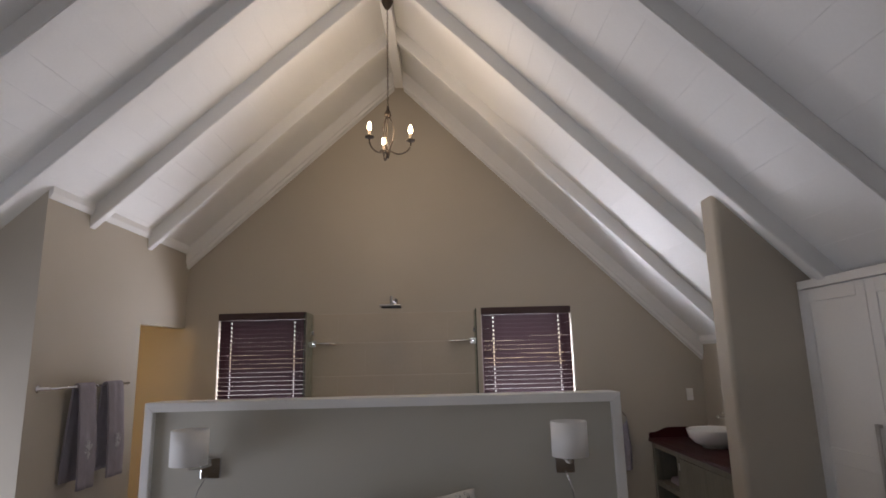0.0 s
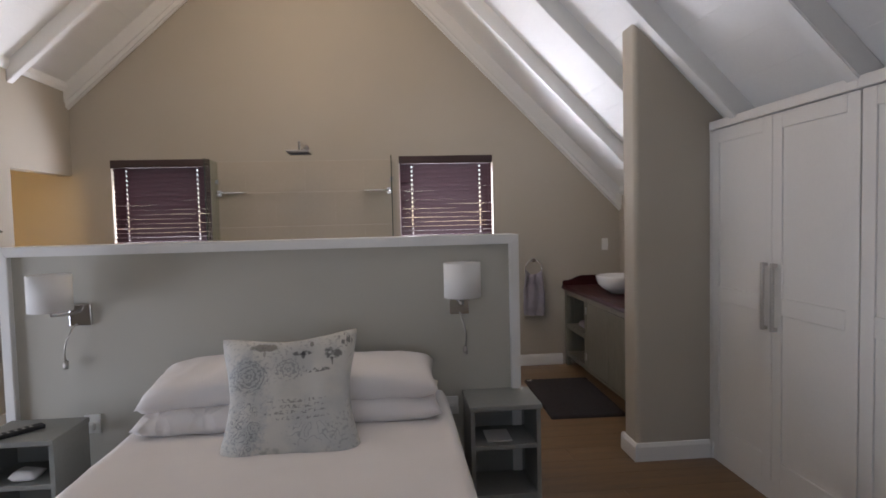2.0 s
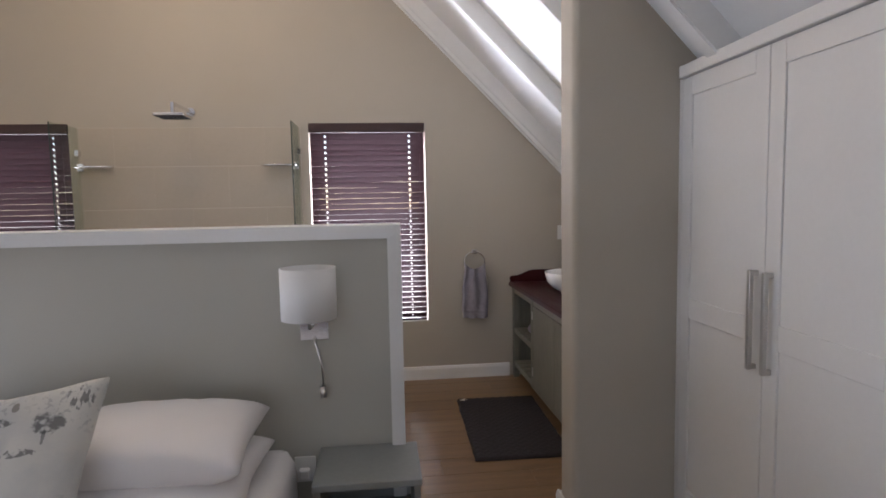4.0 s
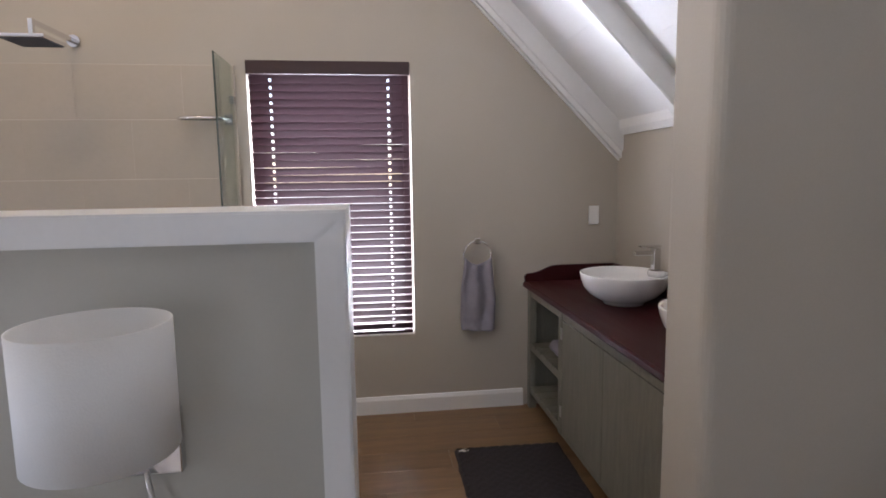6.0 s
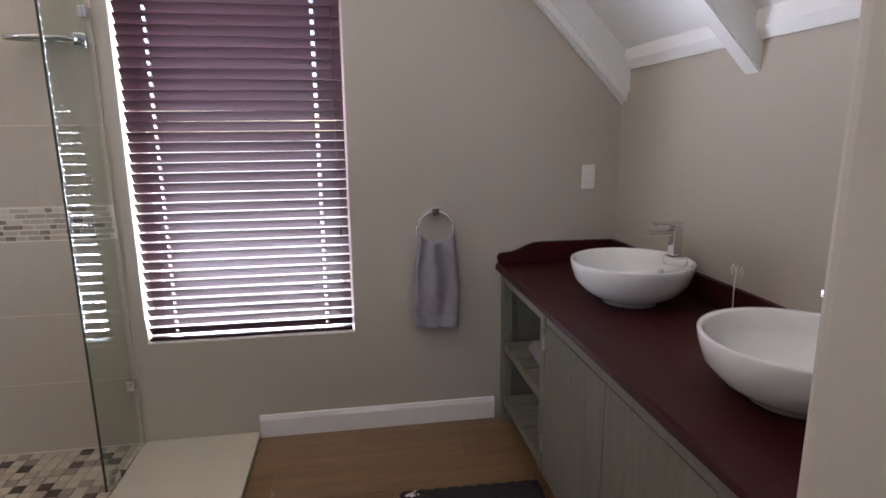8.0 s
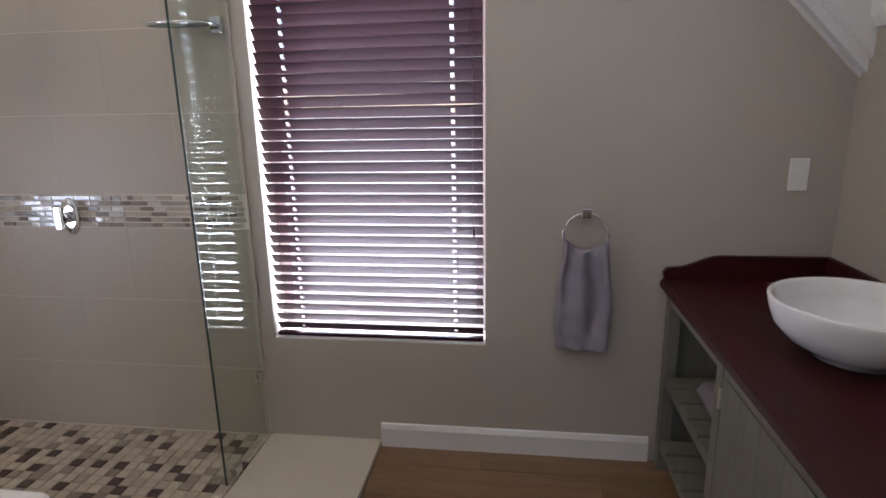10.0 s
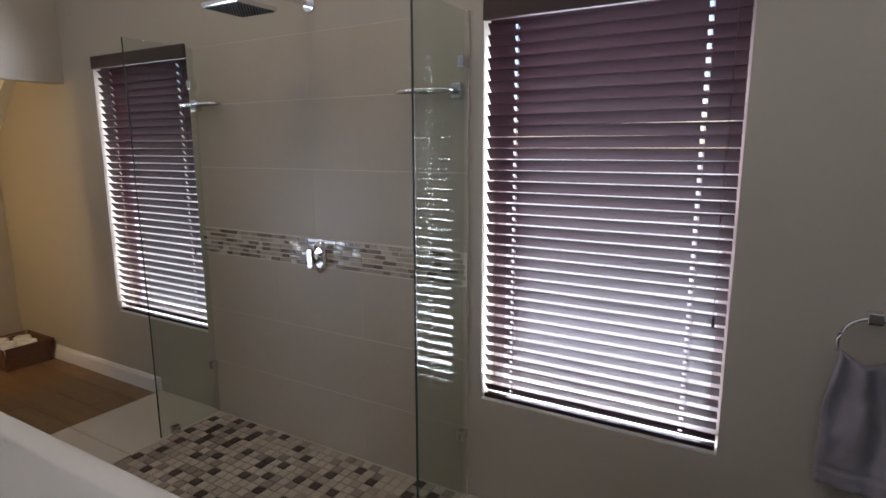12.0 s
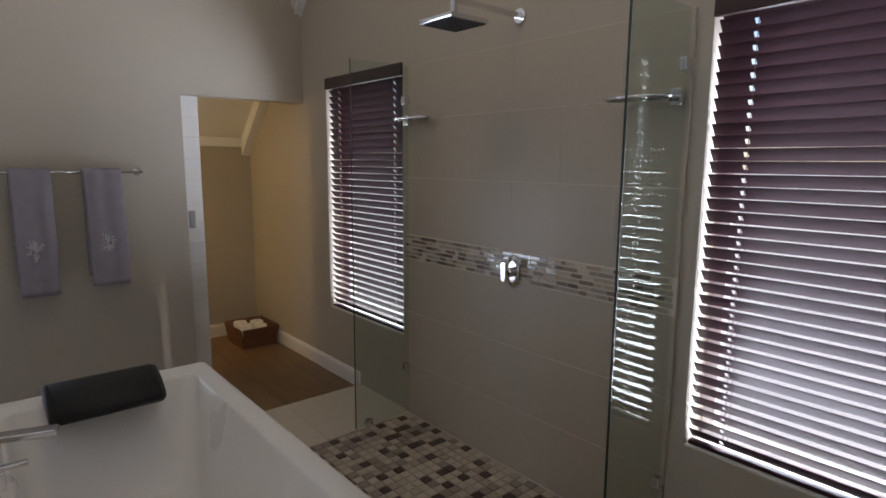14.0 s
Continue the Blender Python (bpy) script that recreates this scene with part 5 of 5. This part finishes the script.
def rail_towel(y, w, drop, material, label, crest):
    """A folded towel over the rail, front and back layers."""
    bm = bmesh.new()
    n, m = 16, 44
    prof = []
    for i in range(m + 1):
        f = i / m
        if f < 0.46:
            g = f / 0.46
            prof.append((0.02 + 0.04 * math.sin((1 - g) * 1.6), -drop * (1 - g)))
        elif f < 0.54:
            g = (f - 0.46) / 0.08
            prof.append((0.02 * math.cos(g * math.pi), 0.02 * math.sin(g * math.pi)))
        else:
            g = (f - 0.54) / 0.46
            prof.append((-0.02 - 0.036 * math.sin(g * 1.6), -drop * 0.93 * g))
    outer, inner = [], []
    for d, z in prof:
        ro, ri = [], []
        for i in range(n + 1):
            u = i / n - 0.5
            wob = 0.006 * noise.noise(Vector((u * 4, z * 4, y * 7))) + 0.004 * math.sin(u * 12 + y)
            yy = y + u * w * (1 - 0.05 * min(1, -z / drop)) + 0.006 * noise.noise(Vector((z * 5, y, u)))
            s = 1 if d > 0 else -1
            ro.append(bm.verts.new((RXW + d + s * 0.006 + wob, yy, 1.452 + z + (0.006 if abs(d) < 0.015 else 0))))
            ri.append(bm.verts.new((RXW + d - s * 0.006 + wob, yy, 1.452 + z - (0.006 if abs(d) < 0.015 else 0))))
        outer.append(ro), inner.append(ri)
    for j in range(m):
        for i in range(n):
            bm.faces.new((outer[j][i], outer[j][i + 1], outer[j + 1][i + 1], outer[j + 1][i])).smooth = True
            bm.faces.new((inner[j][i + 1], inner[j][i], inner[j + 1][i], inner[j + 1][i + 1])).smooth = True
        bm.faces.new((outer[j][0], outer[j + 1][0], inner[j + 1][0], inner[j][0]))
        bm.faces.new((outer[j + 1][n], outer[j][n], inner[j][n], inner[j + 1][n]))
    for j in (0, m):
        for i in range(n):
            bm.faces.new((outer[j][i], outer[j][i + 1], inner[j][i + 1], inner[j][i]))
    bmesh.ops.recalc_face_normals(bm, faces=bm.faces)
    t = thing("bath_towel", (RXW, y, 1.452), label, "towel", group="towels on the rail")
    part("cloth", bm, material, t)
    if crest:
        bm = bmesh.new()
        for k in range(26):
            a, r = random.uniform(0, 6.28), random.uniform(0, 1) ** 0.5
            cy, cz = y - 0.01 + 0.035 * r * math.cos(a), 1.452 - drop * 0.62 + 0.055 * r * math.sin(a)
            pts = [(RXW + 0.069, cy + 0.009 * math.cos(t1 + a), cz + 0.012 * math.sin(t1 + a)) for t1 in (0, 1.1, 2.2, 3.3, 4.4)]
            tube(bm, pts, 0.0022, 5)
        part("embroidery", bm, EMBROIDERY, t, "pale embroidered motif")


rail_towel(4.055, 0.19, 0.675, TOWEL, "mauve-grey towel with pale embroidery folded over a rail", True)
rail_towel(4.40, 0.20, 0.655, TOWEL, "mauve-grey towel with pale embroidery folded over a rail", True)

# doorway lining and the alcove
d = thing("door_1", (XN - 0.135, 4.6, 0), "white boarded sliding door pushed back beside the alcove", "door", kind="structure")
for k in range(14):
    part("board", boxed(XN - 0.155, XN - 0.115, 4.15, 5.02, 0.012 + k * 0.1385, 0.012 + k * 0.1385 + 0.1375, bev=0.0025), TRIM, d)
part("flush_pull", boxed(XN - 0.1165, XN - 0.111, 4.925, 4.965, 1.07, 1.19, bev=0.002), NICKEL, d, "brushed steel flush pull")
part("track", boxed(XN - 0.16, XN - 0.112, 3.7, 5.7, 1.955, 1.995), TRIM, d)
bk = thing("wicker_basket", (-2.59, 5.545, 0), "low brown wicker basket with white rolls on the alcove floor", "basket")
bx0, bx1, by0, by1 = -2.76, -2.42, 5.40, 5.69
for k in range(9):
    z0 = 0.006 + k * 0.018
    e = 0.0025 * k
    for sx, dims in enumerate(((bx0 - e, bx1 + e, by0 - e, by0 - e + 0.012), (bx0 - e, bx1 + e, by1 + e - 0.012, by1 + e), (bx0 - e, bx0 - e + 0.012, by0, by1), (bx1 + e - 0.012, bx1 + e, by0, by1))):
        part("woven_strand", boxed(*dims, z0, z0 + 0.016, bev=0.004), WICKER, bk)
part("basket_bottom", boxed(bx0, bx1, by0, by1, 0, 0.012), WICKER, bk)
for x, y in ((-2.68, 5.48), (-2.56, 5.475), (-2.49, 5.58), (-2.62, 5.60)):
    t = thing("paper_roll", (x, y, 0.012), "white toilet paper roll in a wicker basket", "paper roll", group="rolls in the basket")
    bm = bmesh.new()
    lathe(bm, (x, y, 0.013), [(0.052, 0.004), (0.055, 0.01), (0.055, 0.15), (0.051, 0.156), (0.022, 0.156), (0.02, 0.15), (0.02, 0.002), (0.05, 0.0)], 28, close=True)
    part("roll", bm, PAPER, t)
# unseen pendant with a point light, added for the alcove's warm glow
ZL = za(-2.35)
al = thing("alcove_lamp", (-2.35, 4.1, ZL), "round warm pendant lamp, added unseen to light the alcove", "lamp")
bm = bmesh.new()
lathe(bm, (-2.35, 4.1, ZL - 0.5), [(0, 0), (0.06, 0.012), (0.08, 0.05), (0.06, 0.10), (0.012, 0.12), (0, 0.12)], 24)
part("diffuser", bm, glow("added_alcove_diffuser", (1.0, 0.72, 0.40), 3), al)
bm = bmesh.new()
tube(bm, [(-2.35, 4.1, ZL - 0.385), (-2.35, 4.1, ZL - 0.001)], 0.004, 8)
part("cord", bm, BRONZE, al)
li = bpy.data.lights.new("alcove_warm_fill", "POINT")
li.energy, li.color, li.shadow_soft_size = 9.5, (1.0, 0.69, 0.28), 0.1
new("alcove_warm_fill", li).location = (-2.35, 4.1, ZL - 0.58)

# ---- pieces of the floors ----
fl = bpy.data.objects["floor"]
PW, PL = 0.19, 1.28
planks = {}


def plank(x0, x1, y0, y1):
    key = (round(x1 - x0, 2), round(y1 - y0, 2))
    if key not in planks:
        planks[key] = finish("plank", boxed(-key[0] / 2 + 0.0006, key[0] / 2 - 0.0006, -key[1] / 2 + 0.0006, key[1] / 2 - 0.0006, -0.012, 0.0, bev=0.0012), OAK)
    piece("plank", planks[key], fl, Matrix.Translation(((x0 + x1) / 2, (y0 + y1) / 2, 0)))


y, r = YB, 0
while y < G - 0.05:
    y1 = min(y + PW, G)
    x = XL - PL * ((r * 0.37) % 1)
    while x < XR:
        a, b = max(x, XL), min(x + PL, XR)
        if b - a > 0.04:
            plank(a, b, y, y1)
        x += PL
    y, r = y1, r + 1

MP = 0.0502
sf = bpy.data.objects["shower_floor_bed"]
SHAPE = (-0.0232, 0.0232, -0.0232, 0.0232, -0.004, 0.005)
mos = finish("mosaic_tile", boxed(*SHAPE, bev=0.0015), MOSAIC)
mos_dark = finish("mosaic_tile_dark", boxed(*SHAPE, bev=0.0015), MOSAIC_DARK)
rest, rest_dark = bmesh.new(), bmesh.new()
nx, ny = int((SX1 - MX0) / MP), int((G - SY0) / MP)
dark = set()
for j in range(ny):
    for i in range(nx + 1):
        x = MX0 + 0.024 + i * MP
        yy = G - 0.04 - j * MP
        if x > SX1 - 0.01:
            continue
        near = sum((i + a, j + b) in dark for a, b in ((-1, 0), (0, -1), (-1, -1), (1, -1)))
        if random.random() < (0.3, 0.08, 0.0, 0.0, 0.0)[near]:
            dark.add((i, j))
        if x > 0.42:
            piece("mosaic_tile", mos_dark if (i, j) in dark else mos, sf, Matrix.Translation((x, yy, 0.017 + random.uniform(-0.0004, 0.0004))))
        else:
            to = rest_dark if (i, j) in dark else rest
            lo = [to.verts.new((x + a * 0.0232, yy + b * 0.0232, 0.017)) for a, b in ((-1, -1), (1, -1), (1, 1), (-1, 1))]
            hi = [to.verts.new((x + a * 0.022, yy + b * 0.022, 0.022)) for a, b in ((-1, -1), (1, -1), (1, 1), (-1, 1))]
            to.faces.new(hi)
            for k in range(4):
                to.faces.new((lo[k], lo[(k + 1) % 4], hi[(k + 1) % 4], hi[k]))
for to, material in ((rest, MOSAIC_REST), (rest_dark, MOSAIC_DARK)):
    o = new("mosaic_tiles", finish("mosaic_tiles", to, material))
    o.parent = sf
    tagged(o, kind="stuff")
